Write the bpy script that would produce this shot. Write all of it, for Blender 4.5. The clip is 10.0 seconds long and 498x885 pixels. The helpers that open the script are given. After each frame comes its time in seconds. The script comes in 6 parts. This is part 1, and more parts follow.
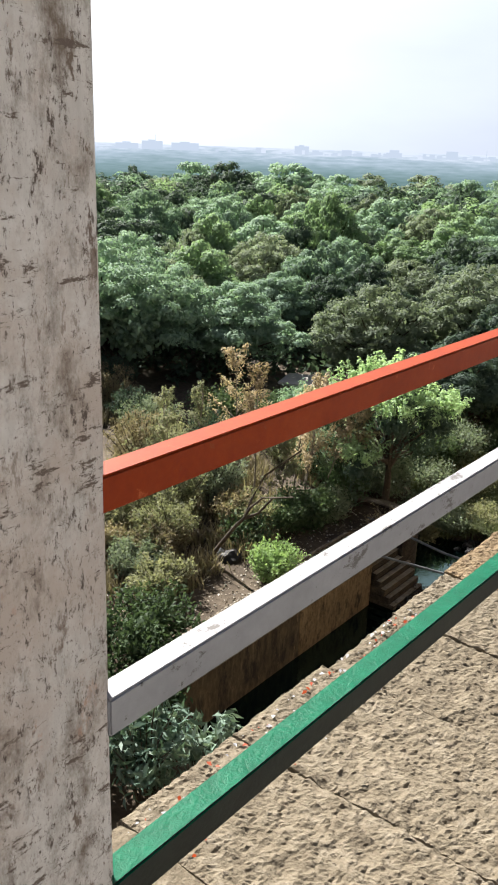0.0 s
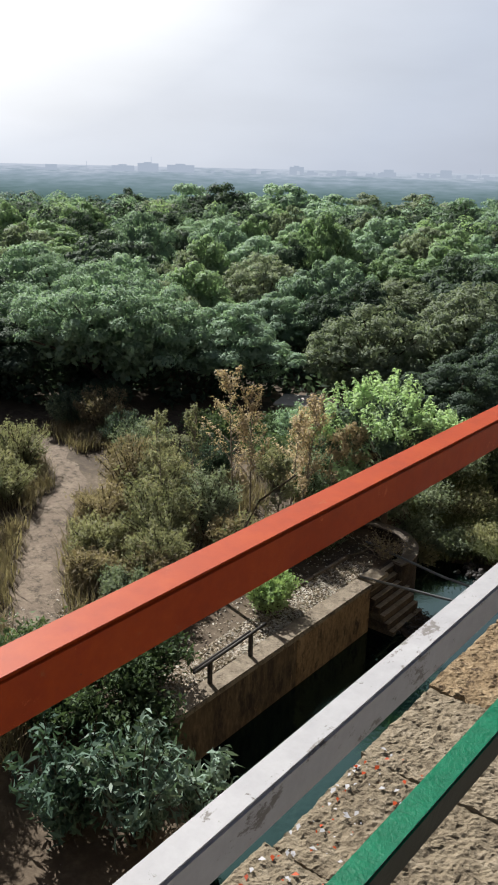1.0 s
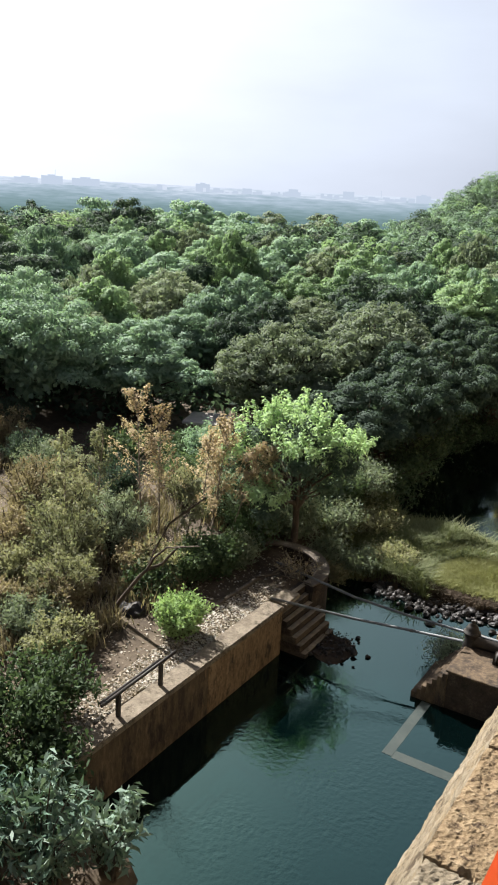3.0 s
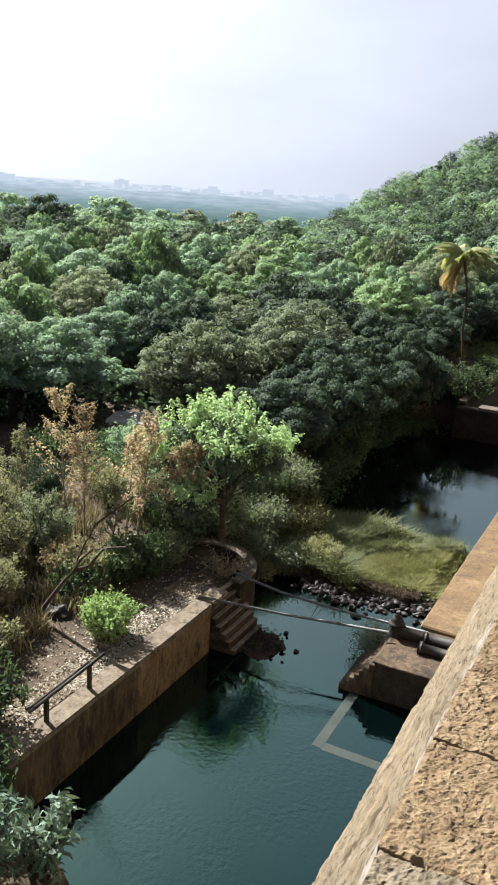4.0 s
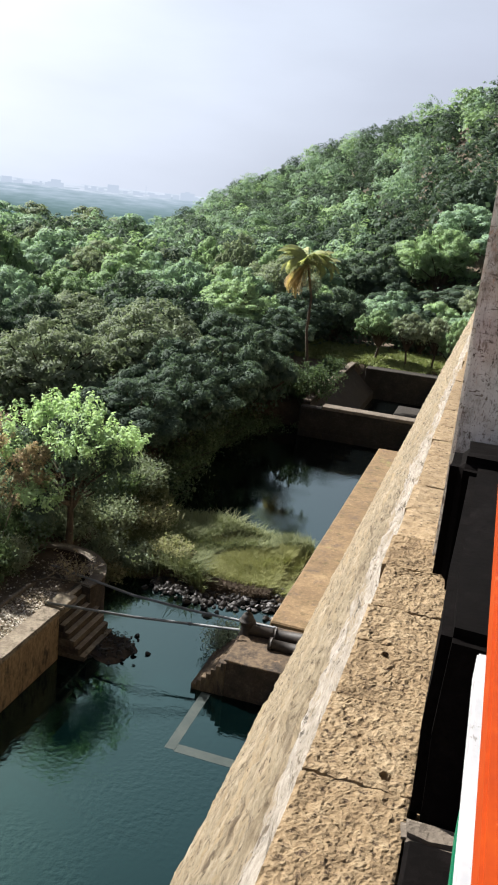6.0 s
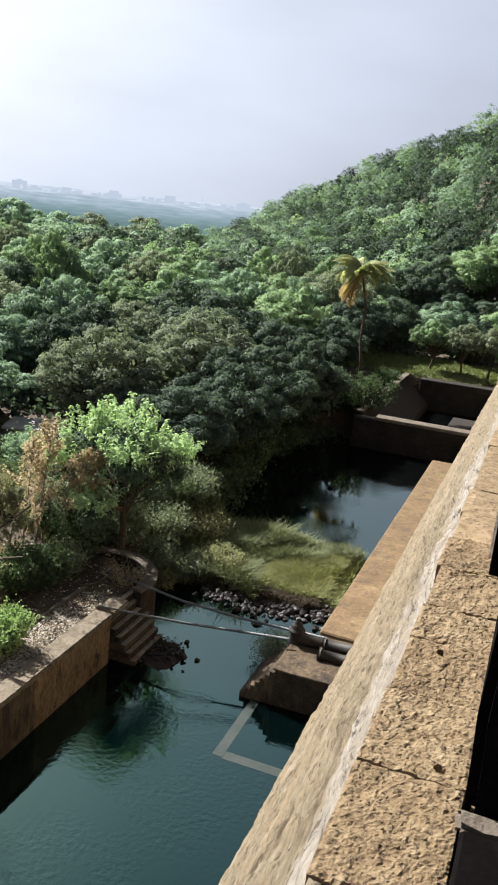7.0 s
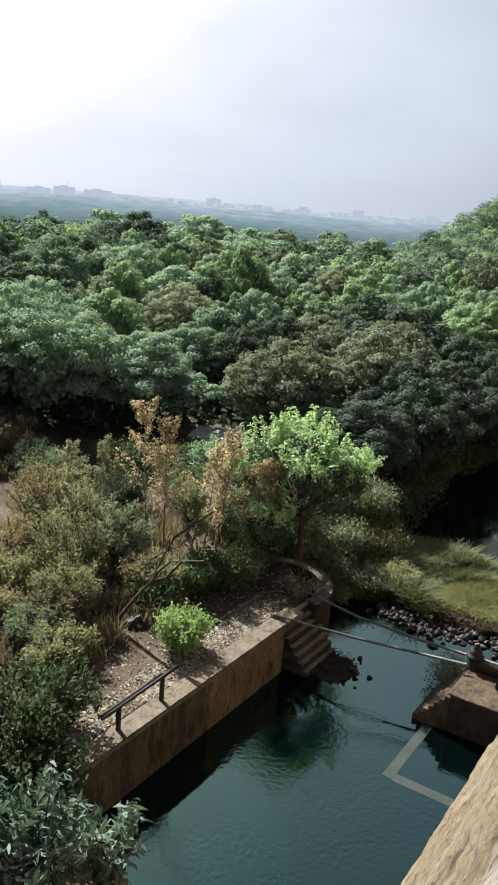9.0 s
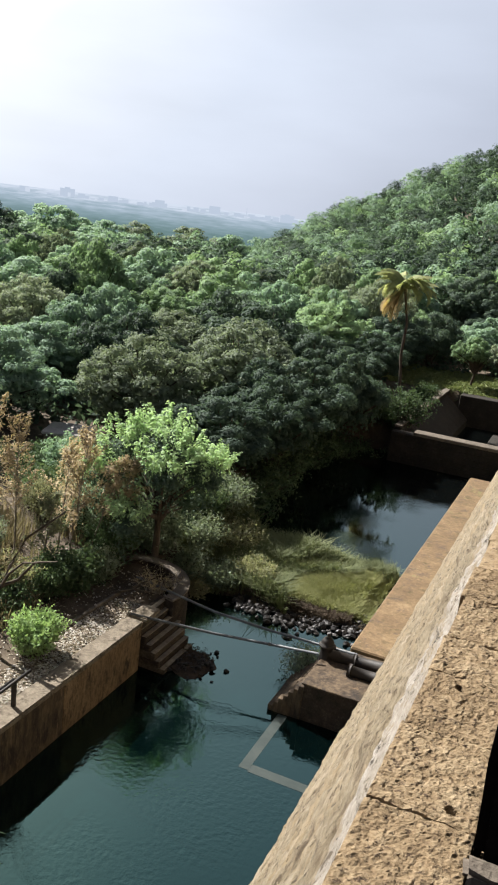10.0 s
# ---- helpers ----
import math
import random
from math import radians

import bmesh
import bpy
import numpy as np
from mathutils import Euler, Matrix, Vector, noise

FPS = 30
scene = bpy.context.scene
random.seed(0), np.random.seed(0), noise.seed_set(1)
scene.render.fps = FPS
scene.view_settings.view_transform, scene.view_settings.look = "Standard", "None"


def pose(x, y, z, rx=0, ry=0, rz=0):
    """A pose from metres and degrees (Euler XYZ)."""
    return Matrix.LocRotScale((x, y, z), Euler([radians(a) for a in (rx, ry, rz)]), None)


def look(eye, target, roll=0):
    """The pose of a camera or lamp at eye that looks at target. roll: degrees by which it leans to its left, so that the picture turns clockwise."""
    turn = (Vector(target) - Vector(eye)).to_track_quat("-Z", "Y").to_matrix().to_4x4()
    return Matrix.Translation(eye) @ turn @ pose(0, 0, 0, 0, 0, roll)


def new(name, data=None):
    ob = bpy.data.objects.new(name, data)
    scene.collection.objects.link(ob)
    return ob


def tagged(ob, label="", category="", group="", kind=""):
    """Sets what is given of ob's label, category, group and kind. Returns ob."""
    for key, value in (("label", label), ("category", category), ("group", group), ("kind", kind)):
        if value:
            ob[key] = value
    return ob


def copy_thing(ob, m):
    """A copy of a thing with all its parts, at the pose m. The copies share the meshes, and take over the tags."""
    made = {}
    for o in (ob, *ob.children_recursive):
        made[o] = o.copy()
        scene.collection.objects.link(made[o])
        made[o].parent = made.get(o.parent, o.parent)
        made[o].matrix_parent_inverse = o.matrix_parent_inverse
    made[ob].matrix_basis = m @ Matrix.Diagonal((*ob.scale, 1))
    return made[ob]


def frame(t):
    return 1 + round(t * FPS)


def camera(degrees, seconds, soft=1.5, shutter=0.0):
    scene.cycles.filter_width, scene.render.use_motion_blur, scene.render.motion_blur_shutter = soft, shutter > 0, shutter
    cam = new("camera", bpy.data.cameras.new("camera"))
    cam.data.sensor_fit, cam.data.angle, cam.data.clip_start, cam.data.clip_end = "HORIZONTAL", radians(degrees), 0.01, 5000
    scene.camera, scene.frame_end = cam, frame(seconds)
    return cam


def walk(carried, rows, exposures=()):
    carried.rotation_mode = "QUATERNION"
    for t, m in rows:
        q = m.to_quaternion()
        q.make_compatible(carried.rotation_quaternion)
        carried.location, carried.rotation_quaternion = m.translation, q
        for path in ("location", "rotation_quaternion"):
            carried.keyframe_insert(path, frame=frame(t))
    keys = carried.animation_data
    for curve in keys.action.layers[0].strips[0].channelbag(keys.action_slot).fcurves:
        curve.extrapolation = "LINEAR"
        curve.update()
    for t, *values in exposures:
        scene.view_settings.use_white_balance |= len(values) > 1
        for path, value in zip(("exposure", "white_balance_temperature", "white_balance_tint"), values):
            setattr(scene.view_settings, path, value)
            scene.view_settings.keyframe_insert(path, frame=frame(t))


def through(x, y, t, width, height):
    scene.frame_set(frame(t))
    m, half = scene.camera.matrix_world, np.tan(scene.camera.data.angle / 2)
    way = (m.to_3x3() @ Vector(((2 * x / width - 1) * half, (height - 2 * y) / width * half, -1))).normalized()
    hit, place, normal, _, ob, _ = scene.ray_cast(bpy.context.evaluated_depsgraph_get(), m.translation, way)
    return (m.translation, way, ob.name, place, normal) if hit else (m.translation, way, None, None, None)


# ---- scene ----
cam = camera(33.0, 10.0, soft=2.0)
PATH = [
    (0, (0.375, -0.368, 11.725), (-0.793, 1.114, 11.062), 2.0),
    (0.5, (0.299, -0.147, 11.708), (-0.878, 1.329, 11.047), 1.9),
    (1, (0.202, 0.064, 11.717), (-0.974, 1.558, 11.097), 1.3),
    (1.5, (0.141, 0.25, 11.712), (-1.044, 1.761, 11.155), 1.4),
    (2, (0.067, 0.34, 11.707), (-1.031, 1.912, 11.139), 2.0),
    (2.5, (-0.053, 0.401, 11.686), (-1.078, 2.02, 11.111), 2.8),
    (3.8, (-0.145, 0.357, 11.735), (-1.086, 2.019, 11.147), 3.3),
    (4, (-0.152, 0.348, 11.73), (-0.998, 2.066, 11.157), 3.6),
    (4.5, (-0.19, 0.38, 11.774), (-0.908, 2.153, 11.191), 4.1),
    (5, (-0.201, 0.395, 11.767), (-0.876, 2.187, 11.188), 4.5),
    (5.5, (-0.2, 0.389, 11.78), (-0.74, 2.231, 11.216), 5.8),
    (5.7, (-0.205, 0.411, 11.766), (-0.718, 2.262, 11.211), 6.0),
    (6.8, (-0.225, 0.4, 11.76), (-0.785, 2.243, 11.222), 6.1),
    (7, (-0.214, 0.366, 11.736), (-0.848, 2.184, 11.198), 5.9),
    (7.5, (-0.225, 0.395, 11.736), (-1.046, 2.136, 11.196), 4.8),
    (8, (-0.248, 0.463, 11.724), (-1.252, 2.105, 11.182), 4.1),
    (8.5, (-0.243, 0.37, 11.697), (-1.31, 1.971, 11.151), 4.1),
    (9, (-0.231, 0.352, 11.714), (-1.249, 1.985, 11.17), 4.6),
    (9.5, (-0.195, 0.371, 11.75), (-0.998, 2.124, 11.218), 6.3),
    (10, (-0.187, 0.387, 11.778), (-0.908, 2.178, 11.254), 6.9),
]
walk(cam, [(t, look(eye, target, roll)) for t, eye, target, roll in PATH],
     exposures=[(0.0, 1.75), (0.5, 1.58), (1.0, 1.15), (1.5, 0.84), (2.0, 1.25), (2.5, 1.55), (4.0, 1.7), (4.5, 1.78), (5.5, 1.7), (7.0, 1.55), (8.0, 1.3), (8.5, 1.28), (9.5, 1.5), (10.0, 1.5)])

# ---- world, sun, exposure ----
SUN_AZ = 68.0     # degrees to the left of +y
SUN_EL = 41.0
world = bpy.data.worlds.new("hazy_sky")
scene.world = world
world.use_nodes = True
wn, wl = world.node_tree.nodes, world.node_tree.links
wn.clear()
w_out = wn.new("ShaderNodeOutputWorld")
w_bg = wn.new("ShaderNodeBackground")
w_sky = wn.new("ShaderNodeTexSky")
w_sky.sky_type = "NISHITA"
w_sky.sun_disc = False
w_sky.sun_elevation = radians(SUN_EL)
w_sky.sun_rotation = radians(-SUN_AZ)
w_sky.air_density = 1.0
w_sky.dust_density = 4.0
w_sky.ozone_density = 1.5
w_co = wn.new("ShaderNodeTexCoord")
w_sep = wn.new("ShaderNodeSeparateXYZ")
wl.new(w_co.outputs["Generated"], w_sep.inputs[0])
w_fac = wn.new("ShaderNodeMapRange")       # haze thick at the horizon, thin overhead
w_fac.interpolation_type = "SMOOTHSTEP"
w_fac.inputs[1].default_value = 0.42
w_fac.inputs[2].default_value = 0.85
w_fac.inputs[3].default_value = 0.92
w_fac.inputs[4].default_value = 0.15
wl.new(w_sep.outputs[2], w_fac.inputs[0])
w_glow = wn.new("ShaderNodeVectorMath")    # haze brighter towards the sun
w_glow.operation = "DOT_PRODUCT"
w_glow.inputs[1].default_value = (-0.75, 0.42, 0.51)
wl.new(w_co.outputs["Generated"], w_glow.inputs[0])
w_ramp = wn.new("ShaderNodeValToRGB")
w_ramp.color_ramp.elements[0].position, w_ramp.color_ramp.elements[0].color = 0.0, (0.12, 0.13, 0.165, 1)
w_ramp.color_ramp.elements[1].position, w_ramp.color_ramp.elements[1].color = 1.0, (1.35, 1.33, 1.27, 1)
for w_pos, w_col in ((0.45, (0.27, 0.29, 0.36, 1)), (0.6, (0.315, 0.345, 0.415, 1)), (0.76, (0.42, 0.46, 0.54, 1)), (0.86, (0.56, 0.59, 0.65, 1))):
    w_el = w_ramp.color_ramp.elements.new(w_pos)
    w_el.color = w_col
wl.new(w_glow.outputs["Value"], w_ramp.inputs[0])
w_mul = wn.new("ShaderNodeVectorMath")
w_mul.operation = "SCALE"
w_cloud = wn.new("ShaderNodeTexNoise")     # faint streaks of cloud
w_cloud.inputs["Scale"].default_value = 2.2
w_cloud.inputs["Detail"].default_value = 6
w_stretch = wn.new("ShaderNodeMapping")
w_stretch.inputs[3].default_value = (1, 1, 3.5)
wl.new(w_co.outputs["Generated"], w_stretch.inputs[0])
wl.new(w_stretch.outputs[0], w_cloud.inputs["Vector"])
w_thin = wn.new("ShaderNodeMapRange")
w_thin.inputs[1].default_value = 0.3
w_thin.inputs[2].default_value = 0.7
w_thin.inputs[3].default_value = 0.9 / 0.032
w_thin.inputs[4].default_value = 1.08 / 0.032
wl.new(w_cloud.outputs[0], w_thin.inputs[0])
wl.new(w_thin.outputs[0], w_mul.inputs[3])
wl.new(w_ramp.outputs[0], w_mul.inputs[0])
w_haze = wn.new("ShaderNodeMix")
w_haze.data_type = "RGBA"
wl.new(w_fac.outputs[0], w_haze.inputs[0])
wl.new(w_sky.outputs[0], w_haze.inputs[6])
wl.new(w_mul.outputs[0], w_haze.inputs[7])
wl.new(w_haze.outputs[2], w_bg.inputs[0])
w_bg.inputs[1].default_value = 0.0213
wl.new(w_bg.outputs[0], w_out.inputs[0])

sun_data = bpy.data.lights.new("sun", "SUN")
sun_data.energy = 5.0
sun_data.angle = radians(0.8)
sun_data.color = (1.0, 0.965, 0.915)
sun = new("sun", sun_data)
sx = -math.sin(radians(SUN_AZ)) * math.cos(radians(SUN_EL))
sy = math.cos(radians(SUN_AZ)) * math.cos(radians(SUN_EL))
sz = math.sin(radians(SUN_EL))
sun.matrix_world = look((40 * sx, 40 * sy, 40 * sz), (0, 0, 0))


# ---- materials ----
def node_mat(name):
    m = bpy.data.materials.new(name)
    m.use_nodes = True
    n, l = m.node_tree.nodes, m.node_tree.links
    return m, n, l, n["Principled BSDF"]


def ramp(n, stops):
    r = n.new("ShaderNodeValToRGB")
    el = r.color_ramp.elements
    while len(el) > 1:
        el.remove(el[-1])
    el[0].position, el[0].color = stops[0][0], (*stops[0][1], 1)
    for p, c in stops[1:]:
        e = el.new(p)
        e.color = (*c, 1)
    return r


def surface(name, dark, mid, light, scale, rough=0.85, bump=0.4, dist=0.02, fine=8.0, island=0.0, spots=None, stretch=(1, 1, 1), metal=0.0):
    """A weathered surface: large stains, fine grain, relief; optional spots of another colour."""
    m, n, l, b = node_mat(name)
    geo = n.new("ShaderNodeNewGeometry")
    mp = n.new("ShaderNodeMapping")
    mp.inputs[3].default_value = stretch
    l.new(geo.outputs["Position"], mp.inputs[0])
    big = n.new("ShaderNodeTexNoise")
    big.inputs["Scale"].default_value = scale
    big.inputs["Detail"].default_value = 6
    big.inputs["Roughness"].default_value = 0.65
    l.new(mp.outputs[0], big.inputs["Vector"])
    small = n.new("ShaderNodeTexNoise")
    small.inputs["Scale"].default_value = scale * fine
    small.inputs["Detail"].default_value = 5
    small.inputs["Roughness"].default_value = 0.7
    l.new(mp.outputs[0], small.inputs["Vector"])
    mix = n.new("ShaderNodeMath")
    mix.operation = "MULTIPLY_ADD"
    mix.inputs[1].default_value = 0.55
    l.new(big.outputs[0], mix.inputs[0])
    half = n.new("ShaderNodeMath")
    half.operation = "MULTIPLY"
    half.inputs[1].default_value = 0.45
    l.new(small.outputs[0], half.inputs[0])
    l.new(half.outputs[0], mix.inputs[2])
    val = mix
    if island:
        info = n.new("ShaderNodeObjectInfo")
        add = n.new("ShaderNodeMath")
        add.operation = "MULTIPLY_ADD"
        add.inputs[1].default_value = island
        l.new(info.outputs["Random"], add.inputs[0])
        l.new(mix.outputs[0], add.inputs[2])
        sub = n.new("ShaderNodeMath")
        sub.operation = "ADD"
        sub.inputs[1].default_value = -island / 2
        l.new(add.outputs[0], sub.inputs[0])
        val = sub
    r = ramp(n, [(0.3, dark), (0.5, mid), (0.68, light)])
    l.new(val.outputs[0], r.inputs[0])
    col = r.outputs[0]
    if spots:
        sc, colour, lo, hi = spots
        sp = n.new("ShaderNodeTexNoise")
        sp.inputs["Scale"].default_value = sc
        sp.inputs["Detail"].default_value = 7
        sp.inputs["Roughness"].default_value = 0.75
        l.new(mp.outputs[0], sp.inputs["Vector"])
        rr = ramp(n, [(lo, (0, 0, 0)), (hi, (1, 1, 1))])
        l.new(sp.outputs[0], rr.inputs[0])
        mx = n.new("ShaderNodeMix")
        mx.data_type = "RGBA"
        l.new(rr.outputs[0], mx.inputs[0])
        l.new(col, mx.inputs[6])
        mx.inputs[7].default_value = (*colour, 1)
        col = mx.outputs[2]
    l.new(col, b.inputs["Base Color"])
    b.inputs["Roughness"].default_value = rough
    b.inputs["Metallic"].default_value = metal
    b.inputs["Specular IOR Level"].default_value = 0.3
    if bump:
        bp = n.new("ShaderNodeBump")
        bp.inputs["Strength"].default_value = bump
        bp.inputs["Distance"].default_value = dist
        l.new(val.outputs[0], bp.inputs["Height"])
        l.new(bp.outputs[0], b.inputs["Normal"])
    return m


def stain(m, scale, colour, lo, hi, stretch=(1, 1, 1)):
    """One more layer of stains over a surface's colour."""
    n, l = m.node_tree.nodes, m.node_tree.links
    b = n["Principled BSDF"]
    was = b.inputs["Base Color"].links[0].from_socket
    geo = n.new("ShaderNodeNewGeometry")
    tex = n.new("ShaderNodeTexNoise")
    tex.inputs["Scale"].default_value = scale
    tex.inputs["Detail"].default_value = 8
    tex.inputs["Roughness"].default_value = 0.8
    mp = n.new("ShaderNodeMapping")
    mp.inputs[3].default_value = stretch
    l.new(geo.outputs["Position"], mp.inputs[0])
    l.new(mp.outputs[0], tex.inputs["Vector"])
    r = ramp(n, [(lo, (0, 0, 0)), (hi, (1, 1, 1))])
    l.new(tex.outputs[0], r.inputs[0])
    mx = n.new("ShaderNodeMix")
    mx.data_type = "RGBA"
    l.new(r.outputs[0], mx.inputs[0])
    l.new(was, mx.inputs[6])
    mx.inputs[7].default_value = (*colour, 1)
    l.new(mx.outputs[2], b.inputs["Base Color"])


def leaf_mat(name, stops, through=0.3, rough=0.7):
    """Leaves: a tint for each leaf and each plant, and some light through the blade."""
    m, n, l, b = node_mat(name)
    geo = n.new("ShaderNodeNewGeometry")
    info = n.new("ShaderNodeObjectInfo")
    a = n.new("ShaderNodeMath")
    a.operation = "MULTIPLY_ADD"
    a.inputs[1].default_value = 0.38
    l.new(info.outputs["Random"], a.inputs[0])
    c = n.new("ShaderNodeMath")
    c.operation = "MULTIPLY"
    c.inputs[1].default_value = 0.25
    l.new(geo.outputs["Random Per Island"], c.inputs[0])
    patch = n.new("ShaderNodeTexNoise")        # boughs of younger and older leaves
    patch.inputs["Scale"].default_value = 0.7
    patch.inputs["Detail"].default_value = 2
    l.new(geo.outputs["Position"], patch.inputs["Vector"])
    bough = n.new("ShaderNodeMath")
    bough.operation = "MULTIPLY_ADD"
    bough.inputs[1].default_value = 0.3
    l.new(patch.outputs[0], bough.inputs[0])
    l.new(c.outputs[0], bough.inputs[2])
    l.new(bough.outputs[0], a.inputs[2])
    r = ramp(n, stops)
    l.new(a.outputs[0], r.inputs[0])
    l.new(r.outputs[0], b.inputs["Base Color"])
    b.inputs["Roughness"].default_value = rough
    b.inputs["Specular IOR Level"].default_value = 0.12
    tr = n.new("ShaderNodeBsdfTranslucent")
    warm = n.new("ShaderNodeMix")
    warm.data_type, warm.blend_type = "RGBA", "MULTIPLY"
    warm.inputs[0].default_value = 1.0
    warm.inputs[7].default_value = (1.08, 1.14, 0.74, 1)
    l.new(r.outputs[0], warm.inputs[6])
    l.new(warm.outputs[2], tr.inputs[0])
    ms = n.new("ShaderNodeMixShader")
    ms.inputs[0].default_value = through
    l.new(b.outputs[0], ms.inputs[1])
    l.new(tr.outputs[0], ms.inputs[2])
    l.new(ms.outputs[0], n["Material Output"].inputs[0])
    return m


M_STONE = surface("coping_stone", (0.09, 0.058, 0.029), (0.2, 0.142, 0.08), (0.31, 0.24, 0.15), 24.0, 0.95, 1.0, 0.022, 3.5, island=0.08, spots=(52, (0.05, 0.031, 0.017), 0.55, 0.63))
M_SLAB = surface("dam_top_stone", (0.0774, 0.0595, 0.0387), (0.161, 0.131, 0.0892), (0.238, 0.202, 0.149), 20.0, 0.95, 1.0, 0.02, 3.5, island=0.05, spots=(46, (0.0357, 0.0268, 0.0179), 0.58, 0.67))
M_FACE = surface("dam_masonry", (0.095, 0.071, 0.042), (0.2, 0.163, 0.108), (0.31, 0.268, 0.2), 6.0, 0.95, 1.0, 0.09, 5.0, island=0.07, spots=(9, (0.058, 0.042, 0.025), 0.53, 0.61), stretch=(2.2, 0.38, 2.2))
stain(M_FACE, 0.9, (0.3, 0.25, 0.18), 0.52, 0.66, (3.0, 0.14, 3.0))
stain(M_FACE, 2.2, (0.1, 0.072, 0.043), 0.54, 0.66, (3.0, 0.16, 3.0))
stain(M_FACE, 1.0, (0.225, 0.17, 0.1), 0.5, 0.64, (2.6, 0.1, 2.6))
stain(M_FACE, 12.0, (0.055, 0.039, 0.022), 0.57, 0.62, (2.4, 0.4, 2.4))
M_MORTAR = surface("pale_mortar", (0.13, 0.11, 0.085), (0.235, 0.208, 0.172), (0.35, 0.325, 0.29), 7.0, 0.95, 1.0, 0.06, 5.0, spots=(12, (0.075, 0.058, 0.04), 0.57, 0.63), stretch=(2.0, 0.45, 2.0))
stain(M_MORTAR, 3.0, (0.17, 0.13, 0.08), 0.5, 0.6, (1.6, 0.3, 1.6))
stain(M_MORTAR, 5.0, (0.035, 0.028, 0.02), 0.57, 0.62, (2.4, 0.6, 2.4))
stain(M_MORTAR, 22.0, (0.04, 0.032, 0.024), 0.6, 0.65, (1.6, 0.6, 1.6))
M_LEDGE = surface("ledge_concrete", (0.062, 0.0401, 0.0211), (0.136, 0.089, 0.0459), (0.211, 0.147, 0.08), 0.9, 0.9, 0.6, 0.03, 11.0, spots=(2.2, (0.062, 0.0473, 0.0184), 0.54, 0.66))
stain(M_LEDGE, 0.7, (0.14, 0.14, 0.049), 0.58, 0.66)
stain(M_LEDGE, 1.6, (0.07, 0.049, 0.035), 0.53, 0.64)
stain(M_LEDGE, 9.0, (0.315, 0.273, 0.217), 0.62, 0.7)
M_OLDCON = surface("old_concrete", (0.0788, 0.063, 0.0438), (0.175, 0.144, 0.105), (0.28, 0.241, 0.184), 1.6, 0.92, 0.7, 0.03, 8.0, spots=(5, (0.0525, 0.0438, 0.0263), 0.58, 0.7))
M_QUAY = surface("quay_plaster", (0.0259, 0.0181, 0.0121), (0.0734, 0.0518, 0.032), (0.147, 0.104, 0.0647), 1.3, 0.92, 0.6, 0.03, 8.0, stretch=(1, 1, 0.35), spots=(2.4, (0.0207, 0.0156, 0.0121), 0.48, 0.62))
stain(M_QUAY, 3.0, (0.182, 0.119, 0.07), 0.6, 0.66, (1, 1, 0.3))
M_QUAYOCHRE = surface("lighter_quay_plaster", (0.05, 0.033, 0.02), (0.15, 0.1, 0.056), (0.25, 0.175, 0.105), 1.5, 0.92, 0.6, 0.03, 8.0, stretch=(1, 1, 0.5), spots=(3.2, (0.035, 0.025, 0.017), 0.53, 0.64))
M_PILLAR = surface("grey_pillar_plaster", (0.4, 0.38, 0.35), (0.57, 0.545, 0.51), (0.68, 0.66, 0.63), 6.0, 0.9, 0.8, 0.006, 7.0, spots=(30, (0.16, 0.12, 0.095), 0.57, 0.62), stretch=(1.5, 1.5, 0.6))
stain(M_PILLAR, 3.2, (0.46, 0.4, 0.35), 0.48, 0.62)
stain(M_PILLAR, 7.0, (0.42, 0.19, 0.1), 0.6, 0.7, (1, 1, 0.5))
stain(M_PILLAR, 9.0, (0.17, 0.135, 0.105), 0.52, 0.66, (1, 1, 0.55))
stain(M_PILLAR, 75.0, (0.1, 0.078, 0.064), 0.572, 0.61, (1.2, 1.2, 0.45))
stain(M_PILLAR, 38.0, (0.13, 0.1, 0.08), 0.575, 0.605, (0.5, 0.5, 1.6))
stain(M_PILLAR, 140.0, (0.16, 0.13, 0.11), 0.57, 0.62, (1.0, 1.0, 0.6))
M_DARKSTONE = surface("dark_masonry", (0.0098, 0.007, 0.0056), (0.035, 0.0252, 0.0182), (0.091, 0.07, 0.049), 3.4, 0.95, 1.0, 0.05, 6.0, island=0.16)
M_ROCK = surface("wet_rock", (0.0035, 0.00298, 0.0028), (0.0098, 0.00805, 0.00735), (0.028, 0.0231, 0.021), 4.0, 0.5, 0.8, 0.03, 5.0, island=0.25)
M_GROUND = surface("dry_earth", (0.0237, 0.017, 0.0113), (0.0615, 0.0454, 0.0302), (0.132, 0.104, 0.0728), 0.35, 0.95, 0.9, 0.06, 12.0, spots=(14, (0.189, 0.156, 0.118), 0.66, 0.76))
M_PAVING = surface("pale_paving", (0.24, 0.22, 0.2), (0.33, 0.31, 0.28), (0.42, 0.4, 0.37), 1.6, 0.9, 0.4, 0.01, 9.0, spots=(4, (0.25, 0.22, 0.18), 0.6, 0.7))
M_TAR = surface("black_tar", (0.0012, 0.001, 0.001), (0.0022, 0.0018, 0.0017), (0.005, 0.004, 0.004), 9.0, 0.85, 0.5, 0.01, 6.0)
M_IRON = surface("black_iron", (0.008, 0.007, 0.007), (0.018, 0.015, 0.013), (0.04, 0.028, 0.02), 6.0, 0.62, 0.4, 0.01, 6.0)
M_PIPE = surface("grey_pipe", (0.042, 0.0455, 0.049), (0.091, 0.098, 0.105), (0.154, 0.161, 0.168), 5.0, 0.5, 0.2, 0.005, 6.0)
